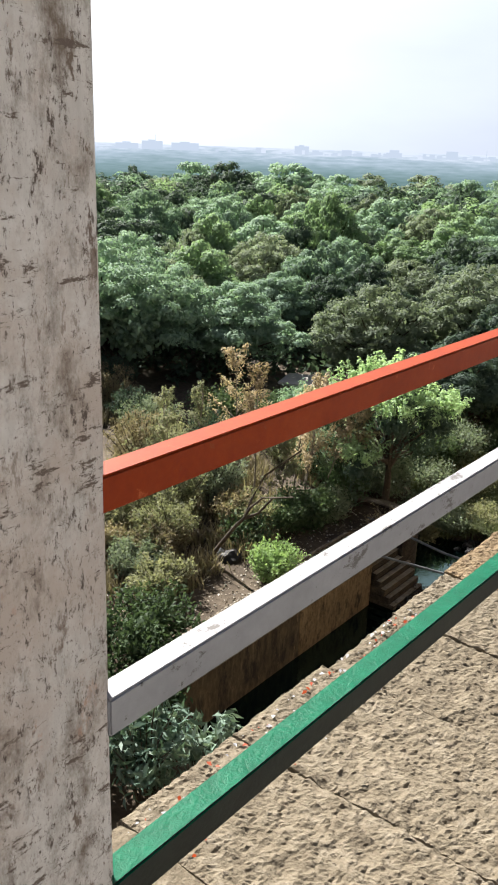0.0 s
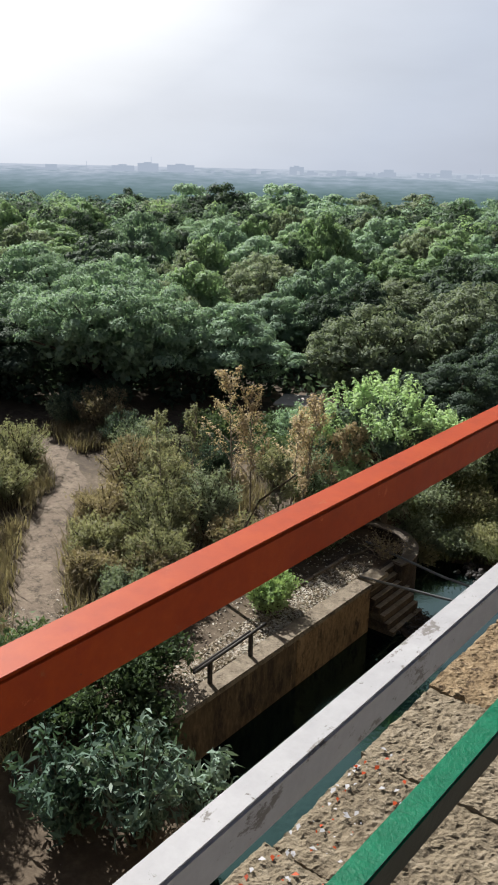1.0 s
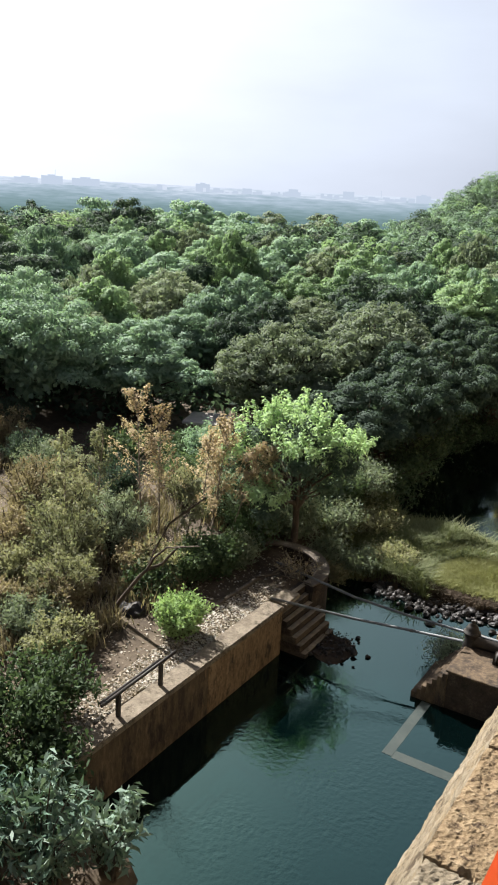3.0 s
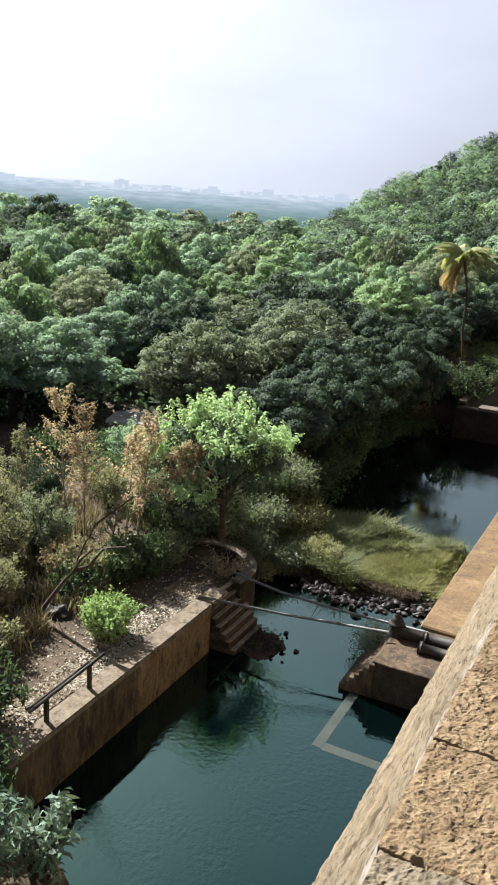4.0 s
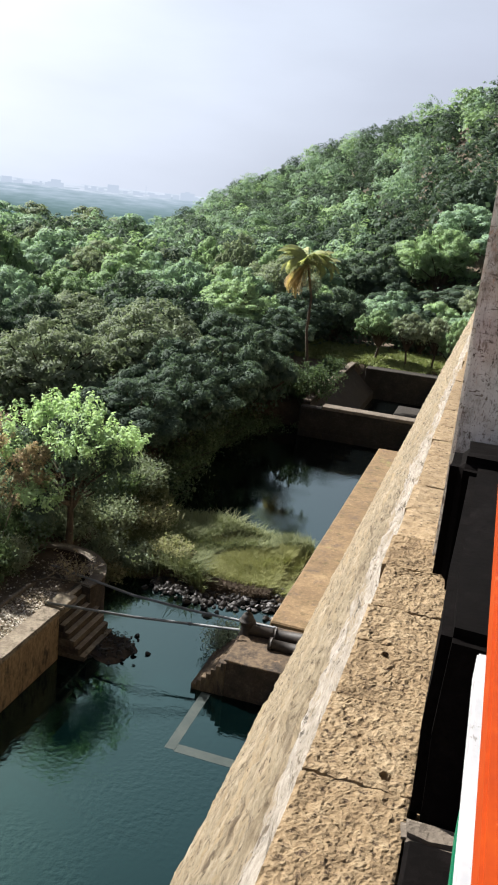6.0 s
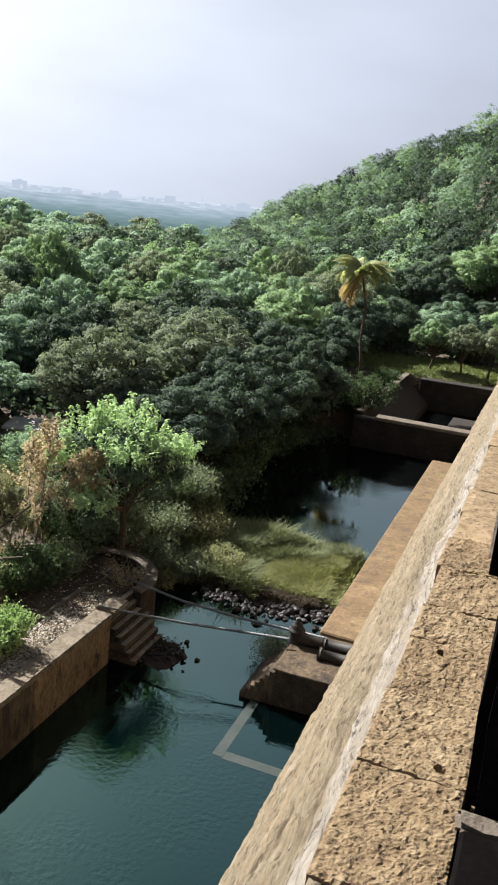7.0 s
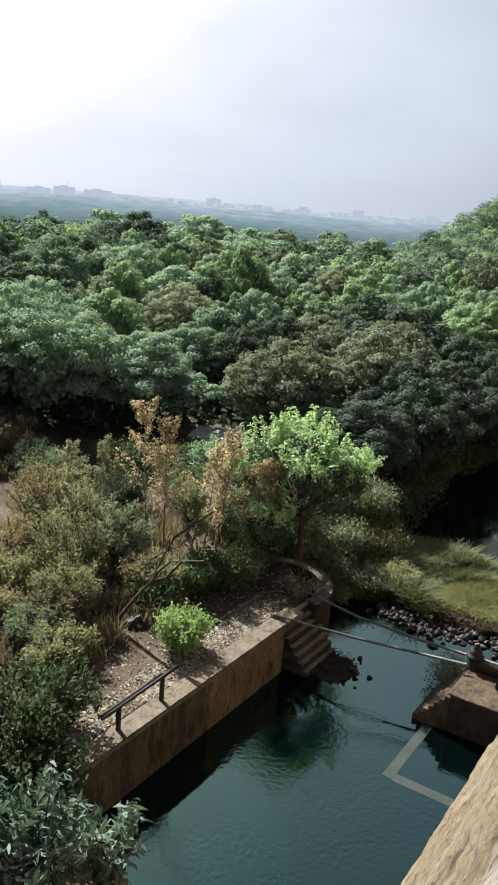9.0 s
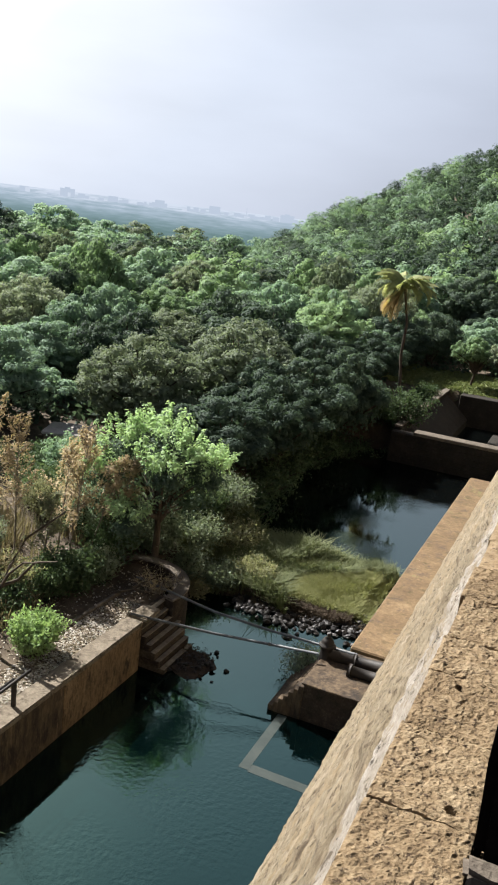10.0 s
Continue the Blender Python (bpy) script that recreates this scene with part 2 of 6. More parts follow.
M_BARK = surface("bark", (0.022, 0.016, 0.011), (0.055, 0.042, 0.03), (0.11, 0.087, 0.064), 6.0, 0.95, 0.8, 0.02, 5.0, stretch=(1, 1, 0.3))
M_PALE = surface("pale_branch", (0.098, 0.077, 0.056), (0.182, 0.154, 0.119), (0.28, 0.238, 0.189), 8.0, 0.9, 0.4, 0.01, 5.0)
M_ORANGE = surface("orange_enamel", (0.184, 0.0193, 0.000738), (0.23, 0.0266, 0.000738), (0.266, 0.0384, 0.00147), 9.0, 0.6, 0.25, 0.002, 7.0, spots=(42, (0.217, 0.0568, 0.0155), 0.62, 0.7))
stain(M_ORANGE, 14.0, (0.2, 0.018, 0.003), 0.56, 0.7)
stain(M_ORANGE, 26.0, (0.4, 0.1, 0.03), 0.62, 0.7)
stain(M_ORANGE, 60.0, (0.07, 0.021, 0.0105), 0.66, 0.7)
M_WHITE = surface("white_enamel", (0.225, 0.225, 0.235), (0.271, 0.271, 0.281), (0.315, 0.315, 0.325), 7.0, 0.6, 0.3, 0.002, 7.0, spots=(28, (0.0884, 0.0821, 0.0758), 0.645, 0.68))
stain(M_WHITE, 16.0, (0.13, 0.12, 0.115), 0.585, 0.61, (1.0, 0.5, 1.0))
stain(M_WHITE, 55.0, (0.08, 0.07, 0.06), 0.65, 0.68)
M_GREEN = surface("green_enamel", (0, 0.0615, 0.0295), (0.000328, 0.0861, 0.0426), (0.00262, 0.115, 0.0574), 34.0, 0.42, 0.8, 0.005, 4.0)
M_GREEN.node_tree.nodes["Principled BSDF"].inputs["Specular IOR Level"].default_value = 0.1
M_WHITE.node_tree.nodes["Principled BSDF"].inputs["Specular IOR Level"].default_value = 0.12
for c_name, c_value in (("Coat Weight", 1.0), ("Coat Roughness", 0.5), ("Coat IOR", 1.85)):
    M_ORANGE.node_tree.nodes["Principled BSDF"].inputs[c_name].default_value = c_value
# shaded copy of the green enamel, near black
M_GREENDARK = surface("shaded_green_side", (0.003, 0.006, 0.005), (0.006, 0.012, 0.01), (0.01, 0.018, 0.014), 14.0, 0.6, 0.5, 0.004, 6.0)
# darker copy of the dark masonry: the tank's deep shade is in its colour
M_PITSTONE = surface("shadowed_masonry", (0.0056, 0.0042, 0.0035), (0.014, 0.0112, 0.0084), (0.0315, 0.0252, 0.0196), 1.6, 0.9, 0.9, 0.05, 6.0)

for enamel in (M_ORANGE, M_WHITE):
    eb = enamel.node_tree.nodes["Principled BSDF"]
    eb.inputs["Specular IOR Level"].default_value = 0.12
    eb.inputs["Coat Weight"].default_value = 0.02
    eb.inputs["Coat Roughness"].default_value = 0.36
M_SAND = surface("sandy_path", (0.063, 0.0462, 0.0322), (0.119, 0.091, 0.0665), (0.182, 0.147, 0.108), 0.9, 0.95, 0.6, 0.03, 12.0, spots=(4, (0.042, 0.0315, 0.021), 0.5, 0.62))
M_QUAYTOP = surface("worn_quay_top", (0.063, 0.049, 0.035), (0.14, 0.115, 0.084), (0.21, 0.178, 0.136), 2.2, 0.92, 0.7, 0.03, 8.0, spots=(4, (0.049, 0.0385, 0.0252), 0.52, 0.64))
M_KERBTOP = surface("dark_worn_concrete", (0.042, 0.035, 0.0266), (0.098, 0.0805, 0.063), (0.161, 0.136, 0.108), 2.4, 0.92, 0.7, 0.03, 8.0, spots=(5, (0.035, 0.028, 0.0196), 0.56, 0.68))
M_TAR.node_tree.nodes["Principled BSDF"].inputs["Specular IOR Level"].default_value = 0.03
M_SUNK = surface("submerged_concrete", (0.014, 0.0224, 0.021), (0.0252, 0.035, 0.0322), (0.0434, 0.0504, 0.0448), 2.0, 0.6, 0.3, 0.01, 6.0)

L_BRIGHT = leaf_mat("leaf_bright", [(0.0, (0.13, 0.195, 0.115)), (0.5, (0.23, 0.33, 0.19)), (1.0, (0.35, 0.46, 0.28))], 0.36)
L_BUSH = leaf_mat("leaf_bush", [(0.0, (0.14, 0.22, 0.1)), (0.5, (0.26, 0.37, 0.165)), (1.0, (0.4, 0.52, 0.25))], 0.4)
L_MID = leaf_mat("leaf_mid", [(0.0, (0.12, 0.178, 0.135)), (0.5, (0.232, 0.335, 0.242)), (1.0, (0.37, 0.485, 0.365))], 0.32)
# lowered further to carry the shade on the pond bank trees
L_DARK = leaf_mat("leaf_dark", [(0.0, (0.034, 0.056, 0.044)), (0.5, (0.07, 0.104, 0.078)), (1.0, (0.13, 0.172, 0.128))], 0.36)
L_OLIVE = leaf_mat("leaf_olive", [(0.0, (0.117, 0.148, 0.105)), (0.5, (0.205, 0.246, 0.176)), (1.0, (0.333, 0.372, 0.284))], 0.36)
L_DRY = leaf_mat("leaf_dry", [(0.0, (0.112, 0.0944, 0.0644)), (0.45, (0.24, 0.201, 0.133)), (0.75, (0.36, 0.296, 0.193)), (1.0, (0.215, 0.219, 0.129))], 0.3)
L_TAN = leaf_mat("leaf_tan", [(0.0, (0.22, 0.161, 0.11)), (0.5, (0.426, 0.335, 0.225)), (1.0, (0.644, 0.541, 0.386))], 0.3)
L_SUNNY = leaf_mat("leaf_sunny", [(0.0, (0.213, 0.319, 0.175)), (0.5, (0.388, 0.525, 0.294)), (1.0, (0.587, 0.712, 0.45))], 0.4)
L_SCRUB = leaf_mat("leaf_scrub", [(0.0, (0.118, 0.13, 0.0816)), (0.5, (0.245, 0.25, 0.157)), (1.0, (0.444, 0.397, 0.262))], 0.40)
L_BROAD = leaf_mat("leaf_broad", [(0.0, (0.0297, 0.0561, 0.0396)), (0.5, (0.0792, 0.132, 0.0957)), (1.0, (0.277, 0.343, 0.277))], 0.2, 0.5)
L_LOW = leaf_mat("leaf_low_shrub", [(0.0, (0.0373, 0.0582, 0.0314)), (0.55, (0.0744, 0.112, 0.0589)), (1.0, (0.198, 0.25, 0.126))], 0.32)
L_REED = leaf_mat("reed_blade", [(0.0, (0.13, 0.15, 0.06)), (0.5, (0.27, 0.27, 0.115)), (0.8, (0.43, 0.39, 0.2)), (1.0, (0.56, 0.5, 0.31))], 0.4)
L_WRACK = leaf_mat("dead_reed", [(0.0, (0.03, 0.022, 0.015)), (0.6, (0.075, 0.055, 0.038)), (1.0, (0.2, 0.155, 0.11))], 0.2)
L_REEDDARK = leaf_mat("marsh_grass", [(0.0, (0.0726, 0.0924, 0.0462)), (0.5, (0.139, 0.158, 0.0792)), (1.0, (0.251, 0.251, 0.139))], 0.3)
L_GRASS = leaf_mat("clearing_grass", [(0.0, (0.0924, 0.125, 0.0528)), (0.5, (0.152, 0.185, 0.0792)), (1.0, (0.251, 0.251, 0.132))], 0.25)
L_PALM = leaf_mat("palm_frond", [(0.0, (0.2, 0.23, 0.11)), (0.5, (0.34, 0.36, 0.18)), (1.0, (0.48, 0.47, 0.28))], 0.42)
L_PALMDRY = leaf_mat("palm_frond_dry", [(0.0, (0.28, 0.195, 0.095)), (0.5, (0.4, 0.3, 0.155)), (1.0, (0.48, 0.39, 0.22))], 0.42)
L_LITTER = leaf_mat("leaf_litter", [(0.0, (0.0416, 0.0314, 0.0213)), (0.3, (0.13, 0.1, 0.066)), (0.42, (0.27, 0.225, 0.165)), (0.5, (0.46, 0.43, 0.38)), (1.0, (0.58, 0.56, 0.52))], 0.1)


def water_mat():
    """Pond water: teal and cloudy in the near pool, clear over a dark bed in the far pond; small ripples in patches."""
    m, n, l, b = node_mat("pond_water")
    geo = n.new("ShaderNodeNewGeometry")
    sep = n.new("ShaderNodeSeparateXYZ")
    l.new(geo.outputs["Position"], sep.inputs[0])
    nz = n.new("ShaderNodeTexNoise")
    nz.inputs["Scale"].default_value = 0.35
    nz.inputs["Detail"].default_value = 4
    l.new(geo.outputs["Position"], nz.inputs["Vector"])
    r = ramp(n, [(0.3, (0.0004, 0.0018, 0.0019)), (0.7, (0.0005, 0.0025, 0.0026))])
    l.new(nz.outputs[0], r.inputs[0])
    far = n.new("ShaderNodeMapRange")
    far.inputs[1].default_value = 21.0
    far.inputs[2].default_value = 27.0
    l.new(sep.outputs[1], far.inputs[0])
    mx = n.new("ShaderNodeMix")
    mx.data_type = "RGBA"
    l.new(far.outputs[0], mx.inputs[0])
    l.new(r.outputs[0], mx.inputs[6])
    mx.inputs[7].default_value = (0.0015, 0.002, 0.002, 1)
    l.new(mx.outputs[2], b.inputs["Base Color"])
    b.inputs["Roughness"].default_value = 0.02
    b.inputs["IOR"].default_value = 1.92
    b.inputs["Specular Tint"].default_value = (0.46, 1.0, 0.93, 1)
    rip = n.new("ShaderNodeTexNoise")
    rip.inputs["Scale"].default_value = 8.0
    rip.inputs["Detail"].default_value = 4
    l.new(geo.outputs["Position"], rip.inputs["Vector"])
    patch = n.new("ShaderNodeTexNoise")
    patch.inputs["Scale"].default_value = 0.45
    patch.inputs["Detail"].default_value = 3
    l.new(geo.outputs["Position"], patch.inputs["Vector"])
    pr = ramp(n, [(0.42, (0.015, 0.015, 0.015)), (0.66, (0.2, 0.2, 0.2))])
    l.new(patch.outputs[0], pr.inputs[0])
    bp = n.new("ShaderNodeBump")
    bp.inputs["Distance"].default_value = 0.05
    l.new(pr.outputs[0], bp.inputs["Strength"])
    l.new(rip.outputs[0], bp.inputs["Height"])
    l.new(bp.outputs[0], b.inputs["Normal"])
    return m


M_WATER = water_mat()


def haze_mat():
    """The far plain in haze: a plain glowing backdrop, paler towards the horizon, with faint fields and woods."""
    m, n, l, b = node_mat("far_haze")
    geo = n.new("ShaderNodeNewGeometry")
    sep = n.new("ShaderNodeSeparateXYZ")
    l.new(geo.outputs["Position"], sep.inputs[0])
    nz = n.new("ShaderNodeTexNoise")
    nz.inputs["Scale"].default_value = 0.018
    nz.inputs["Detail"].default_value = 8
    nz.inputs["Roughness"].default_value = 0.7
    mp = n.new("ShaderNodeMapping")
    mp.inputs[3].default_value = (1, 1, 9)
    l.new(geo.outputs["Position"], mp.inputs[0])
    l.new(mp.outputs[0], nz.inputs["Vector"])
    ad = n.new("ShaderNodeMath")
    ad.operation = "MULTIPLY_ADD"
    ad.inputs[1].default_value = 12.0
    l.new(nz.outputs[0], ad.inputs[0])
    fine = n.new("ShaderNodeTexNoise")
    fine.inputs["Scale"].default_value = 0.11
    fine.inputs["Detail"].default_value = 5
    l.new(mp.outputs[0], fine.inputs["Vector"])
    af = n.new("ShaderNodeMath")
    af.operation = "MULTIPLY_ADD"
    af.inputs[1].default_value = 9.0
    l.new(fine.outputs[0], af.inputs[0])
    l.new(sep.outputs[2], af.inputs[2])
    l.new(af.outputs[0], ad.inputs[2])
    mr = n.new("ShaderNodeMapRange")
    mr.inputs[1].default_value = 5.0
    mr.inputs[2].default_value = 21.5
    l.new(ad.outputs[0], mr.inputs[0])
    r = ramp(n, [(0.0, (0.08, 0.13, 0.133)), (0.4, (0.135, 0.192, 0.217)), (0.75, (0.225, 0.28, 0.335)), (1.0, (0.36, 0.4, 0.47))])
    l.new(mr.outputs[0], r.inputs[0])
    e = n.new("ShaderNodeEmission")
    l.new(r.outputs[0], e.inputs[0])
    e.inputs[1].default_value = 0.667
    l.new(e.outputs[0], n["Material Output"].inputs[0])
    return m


M_HAZE = haze_mat()


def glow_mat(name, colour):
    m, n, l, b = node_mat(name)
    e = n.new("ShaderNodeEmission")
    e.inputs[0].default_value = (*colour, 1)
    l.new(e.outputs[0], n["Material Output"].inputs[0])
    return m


# the town glows without lamps: distance haze is put into its colour
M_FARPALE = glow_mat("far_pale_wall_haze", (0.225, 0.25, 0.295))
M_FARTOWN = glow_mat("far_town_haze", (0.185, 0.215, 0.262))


# ---- mesh helpers ----
def np_mesh(name, V, faces, mat):
    """A mesh from arrays: vertices, and faces that all have the same number of corners."""
    V = np.ascontiguousarray(V, dtype=np.float32)
    faces = np.ascontiguousarray(faces, dtype=np.int32)
    me = bpy.data.meshes.new(name)
    count, k = faces.shape
    me.vertices.add(len(V))
    me.vertices.foreach_set("co", V.ravel())
    me.loops.add(count * k)
    me.loops.foreach_set("vertex_index", faces.ravel())
    me.polygons.add(count)
    me.polygons.foreach_set("loop_start", np.arange(0, count * k, k, dtype=np.int32))
    me.polygons.foreach_set("loop_total", np.full(count, k, dtype=np.int32))
    me.update(calc_edges=True)
    me.validate()
    me.materials.append(mat)
    return me


def part(name, bm, material, parent, label="", smooth=False):
    me = bpy.data.meshes.new(name)
    bm.to_mesh(me)
    bm.free()
    if material:
        me.materials.append(material)
    if smooth:
        for p in me.polygons:
            p.use_smooth = True
    ob = new(name, me)
    if parent:
        ob.parent = parent
    if label:
        tagged(ob, label)
    return ob


def mesh_part(name, me, parent, label=""):
    ob = new(name, me)
    if parent:
        ob.parent = parent
    if label:
        tagged(ob, label)
    return ob


def thing(name, x, y, z, label, category, group="", kind="", rz=0.0):
    ob = new(name)
    ob.matrix_basis = pose(x, y, z, 0, 0, rz)
    return tagged(ob, label, category, group, kind)


def box(x0, x1, y0, y1, z0, z1, bevel=0.0, seg=1):
    bm = bmesh.new()
    bmesh.ops.create_cube(bm, size=1.0)
    for v in bm.verts:
        v.co = ((x0 + x1) / 2 + v.co.x * (x1 - x0), (y0 + y1) / 2 + v.co.y * (y1 - y0), (z0 + z1) / 2 + v.co.z * (z1 - z0))
    if bevel:
        bmesh.ops.bevel(bm, geom=list(bm.edges), offset=bevel, segments=seg, affect="EDGES")
    return bm


def prism(profile, y0, y1, cuts=1):
    """A profile of (x, z) drawn out along y."""
    bm = bmesh.new()
    rows = []
    for i in range(cuts + 1):
        y = y0 + (y1 - y0) * i / cuts
        rows.append([bm.verts.new((x, y, z)) for x, z in profile])
    k = len(profile)
    for a, b in zip(rows, rows[1:]):
        for i in range(k):
            bm.faces.new((a[i], a[(i + 1) % k], b[(i + 1) % k], b[i]))
    bm.faces.new(rows[0][::-1])
    bm.faces.new(rows[-1])
    bmesh.ops.recalc_face_normals(bm, faces=list(bm.faces))
    return bm


def roughen(bm, amount, scale, cuts=0):
    if cuts:
        bmesh.ops.subdivide_edges(bm, edges=list(bm.edges), cuts=cuts, use_grid_fill=True)
    for v in bm.verts:
        v.co += amount * noise.noise_vector(v.co * scale)
    return bm


def tube_arrays(path, radii, sides=7):
    path = np.asarray(path, float)
    radii = np.asarray(radii, float)
    tang = np.gradient(path, axis=0)
    tang /= np.linalg.norm(tang, axis=1, keepdims=True) + 1e-9
    ref = np.where(np.abs(tang[:, 2:3]) > 0.9, [[1.0, 0, 0]], [[0, 0, 1.0]])
    u = np.cross(ref, tang)
    u /= np.linalg.norm(u, axis=1, keepdims=True) + 1e-9
    w = np.cross(tang, u)
    ang = np.arange(sides) / sides * 2 * np.pi
    ring = np.cos(ang)[None, :, None] * u[:, None] + np.sin(ang)[None, :, None] * w[:, None]
    V = (path[:, None] + ring * radii[:, None, None]).reshape(-1, 3)
    n = len(path)
    i, j = np.meshgrid(np.arange(n - 1), np.arange(sides), indexing="ij")
    a = i * sides + j
    b = i * sides + (j + 1) % sides
    Q = np.stack([a, b, b + sides, a + sides], -1).reshape(-1, 4)
    c0, c1 = len(V), len(V) + 1
    V = np.vstack([V, path[0], path[-1]])
    j = np.arange(0, sides - 1, 2)
    caps = np.stack([np.full(len(j), c0), j, (j + 1) % sides, (j + 2) % sides], -1)
    last = (n - 1) * sides
    cape = np.stack([np.full(len(j), c1), last + (j + 2) % sides, last + (j + 1) % sides, last + j], -1)
    return V, np.vstack([Q, caps, cape])


def join_arrays(parts):
    Vs, Fs, base = [], [], 0
    for V, F in parts:
        Vs.append(V)
        Fs.append(F + base)
        base += len(V)
    return np.vstack(Vs), np.vstack(Fs)


def leaves(rng, P, N, size, aspect=0.5, spread=0.35):
    """One folded blade a point: P places, N directions that the blades face, in arrays."""
    n = len(P)
    N = N / (np.linalg.norm(N, axis=1, keepdims=True) + 1e-9)
    r = rng.normal(size=(n, 3))
    u = np.cross(N, r)
    u /= np.linalg.norm(u, axis=1, keepdims=True) + 1e-9
    w = np.cross(N, u)
    s = (size * (1 + spread * rng.uniform(-1, 1, n)))[:, None]
    fold = 0.18 * s
    V = np.stack([P - u * s * 0.5, P + w * s * aspect * 0.5 + N * fold * 0.5, P + u * s * 0.5 - N * fold, P - w * s * aspect * 0.5 + N * fold * 0.5], 1).reshape(-1, 3)
    return V, np.arange(4 * n).reshape(-1, 4)


def crown_points(rng, lobes, n, inner=0.72, up=0.3):
    """Points near the skins of some ellipsoid lobes (rows of x, y, z, rx, rz), with outward directions that lean up."""
    L = np.asarray(lobes, float)
    weight = L[:, 3] ** 2
    k = rng.choice(len(L), n, p=weight / weight.sum())
    d = rng.normal(size=(n, 3))
    d /= np.linalg.norm(d, axis=1, keepdims=True)
    d[:, 2] = np.where(d[:, 2] < -0.15, -d[:, 2], d[:, 2])
    rad = rng.uniform(inner, 1.1, n)[:, None]
    R = np.stack([L[k, 3], L[k, 3], L[k, 4]], 1)
    P = L[k, :3] + d * R * rad
    N = d + rng.normal(size=(n, 3)) * 0.16
    N[:, 2] += up
    return P, N


def make_lobes(rng, diam, height, base, count, flat=0.75, tuft=0.3):
    """Boughs of a crown in two tiers, each a dome of its own, and clumps of leaves that stand apart on the boughs."""
    boughs = []
    n = int(rng.integers(7, 10))
    for i in range(n):
        a = 2 * np.pi * (i + rng.uniform(-0.35, 0.35)) / n * 1.6
        q = 0.0 if i == 0 else rng.uniform(0.4, 1.0)
        r = diam * rng.uniform(0.17, 0.27)
        rr = q * (diam / 2 - r * 0.7)
        top = height * (1.0 if i == 0 else rng.uniform(0.76, 1.0)) - (height - base) * 0.14 * q
        boughs.append((rr * np.cos(a), rr * np.sin(a), max(base + 0.5 * r, top - r * flat), r))
    low = int(rng.integers(5, 8))
    for i in range(low):
        a = 2 * np.pi * (i + rng.uniform(-0.3, 0.3)) / low
        r = diam * rng.uniform(0.14, 0.21)
        rr = diam / 2 - r * rng.uniform(1.25, 1.8)
        boughs.append((rr * np.cos(a), rr * np.sin(a), base + (height - base) * rng.uniform(0.22, 0.5), r))
    out = []
    for i in range(count * 4):
        bx, by, bz, br = boughs[int(rng.integers(len(boughs)))]
        d = rng.normal(size=3)
        d /= np.linalg.norm(d)
        if d[2] < -0.2:
            d[2] = -d[2]
        r = rng.uniform(0.6, 1.35) * tuft
        br *= rng.uniform(0.86, 1.1)
        z = bz + d[2] * (br * flat - r * 0.5)
        p = (bx + d[0] * (br - r * 0.5), by + d[1] * (br - r * 0.5), max(base + 0.3 * r, z), r, r * 0.78)
        if all((p[0] - o[0]) ** 2 + (p[1] - o[1]) ** 2 + (p[2] - o[2]) ** 2 > (0.62 * (r + o[3])) ** 2 for o in out):
            out.append(p)
        if len(out) == count:
            break
    return out, boughs


def tree_meshes(name, seed, diam, height, base, leaf, bark, n, size, lobes=14, aspect=0.55, trunk=0.12, flat=0.75, inner=0.7, shoots=0, core=330, tuft=0.3):
    """Trunk with limbs, and a crown of single leaves in clumps over denser inner leaves."""
    rng = np.random.default_rng(seed)
    L, boughs = make_lobes(rng, diam, height, base, lobes, flat, tuft)
    for _ in range(shoots):
        q = L[int(rng.integers(len(L)))]
        if q[2] > base + 0.5 * (height - base):
            L.append((q[0] + rng.normal() * q[3] * 0.6, q[1] + rng.normal() * q[3] * 0.6, q[2] + q[4] * rng.uniform(0.7, 1.15), rng.uniform(0.13, 0.24) * diam / 5, rng.uniform(0.25, 0.42) * diam / 5))
    fork = base * 0.6
    bend = rng.normal(size=2) * 0.15
    tubes = [tube_arrays([(0, 0, -0.3), (bend[0] * 0.4, bend[1] * 0.4, fork * 0.5), (bend[0], bend[1], fork), (bend[0] * 1.2, bend[1] * 1.2, (fork + height) / 2)],
                         [trunk * 1.25, trunk, trunk * 0.85, trunk * 0.25])]
    for lx, ly, lz, lr, _ in L[::max(3, len(L) // 34)]:
        mid = (lx * 0.45 + bend[0], ly * 0.45 + bend[1], fork + (lz - fork) * 0.6 + 0.1)
        tubes.append(tube_arrays([(bend[0], bend[1], fork), mid, (lx, ly, lz), (lx * 1.1, ly * 1.1, lz + lr * 0.5)], [trunk * 0.55, trunk * 0.38, trunk * 0.18, trunk * 0.06], 5))
    tv, tf = join_arrays(tubes)
    P, N = crown_points(rng, L, n, inner)
    cv, cf = leaves(rng, P, N, size, aspect)
    B = np.repeat(np.array(boughs), core, 0)
    m = len(B)
    off = rng.normal(size=(m, 3))
    off *= (rng.uniform(0, 1, m) ** (1 / 3) / np.linalg.norm(off, axis=1))[:, None] * 0.66
    IP = B[:, :3] + off * B[:, 3:4] * [1, 1, flat]
    IP[:, 2] -= rng.uniform(0, 0.5, m) ** 2 * (IP[:, 2] - base)
    iv, jf = leaves(rng, IP, rng.normal(size=(m, 3)) + [0, 0, 0.3], diam * 0.034, 0.7)
    cv, cf = join_arrays([(cv, cf), (iv, jf)])
    return np_mesh("trunk", tv, tf, bark), np_mesh("crown", cv, cf, leaf)


def tree(meshes, x, y, z, rz, s, label, category="tree", group="", sz=None, name="tree"):
    ob = thing(name, x, y, z, label, category, group, rz=rz)
    ob.scale = (s, s, sz or s)
    mesh_part("trunk", meshes[0], ob)
    mesh_part("crown", meshes[1], ob)
    return ob


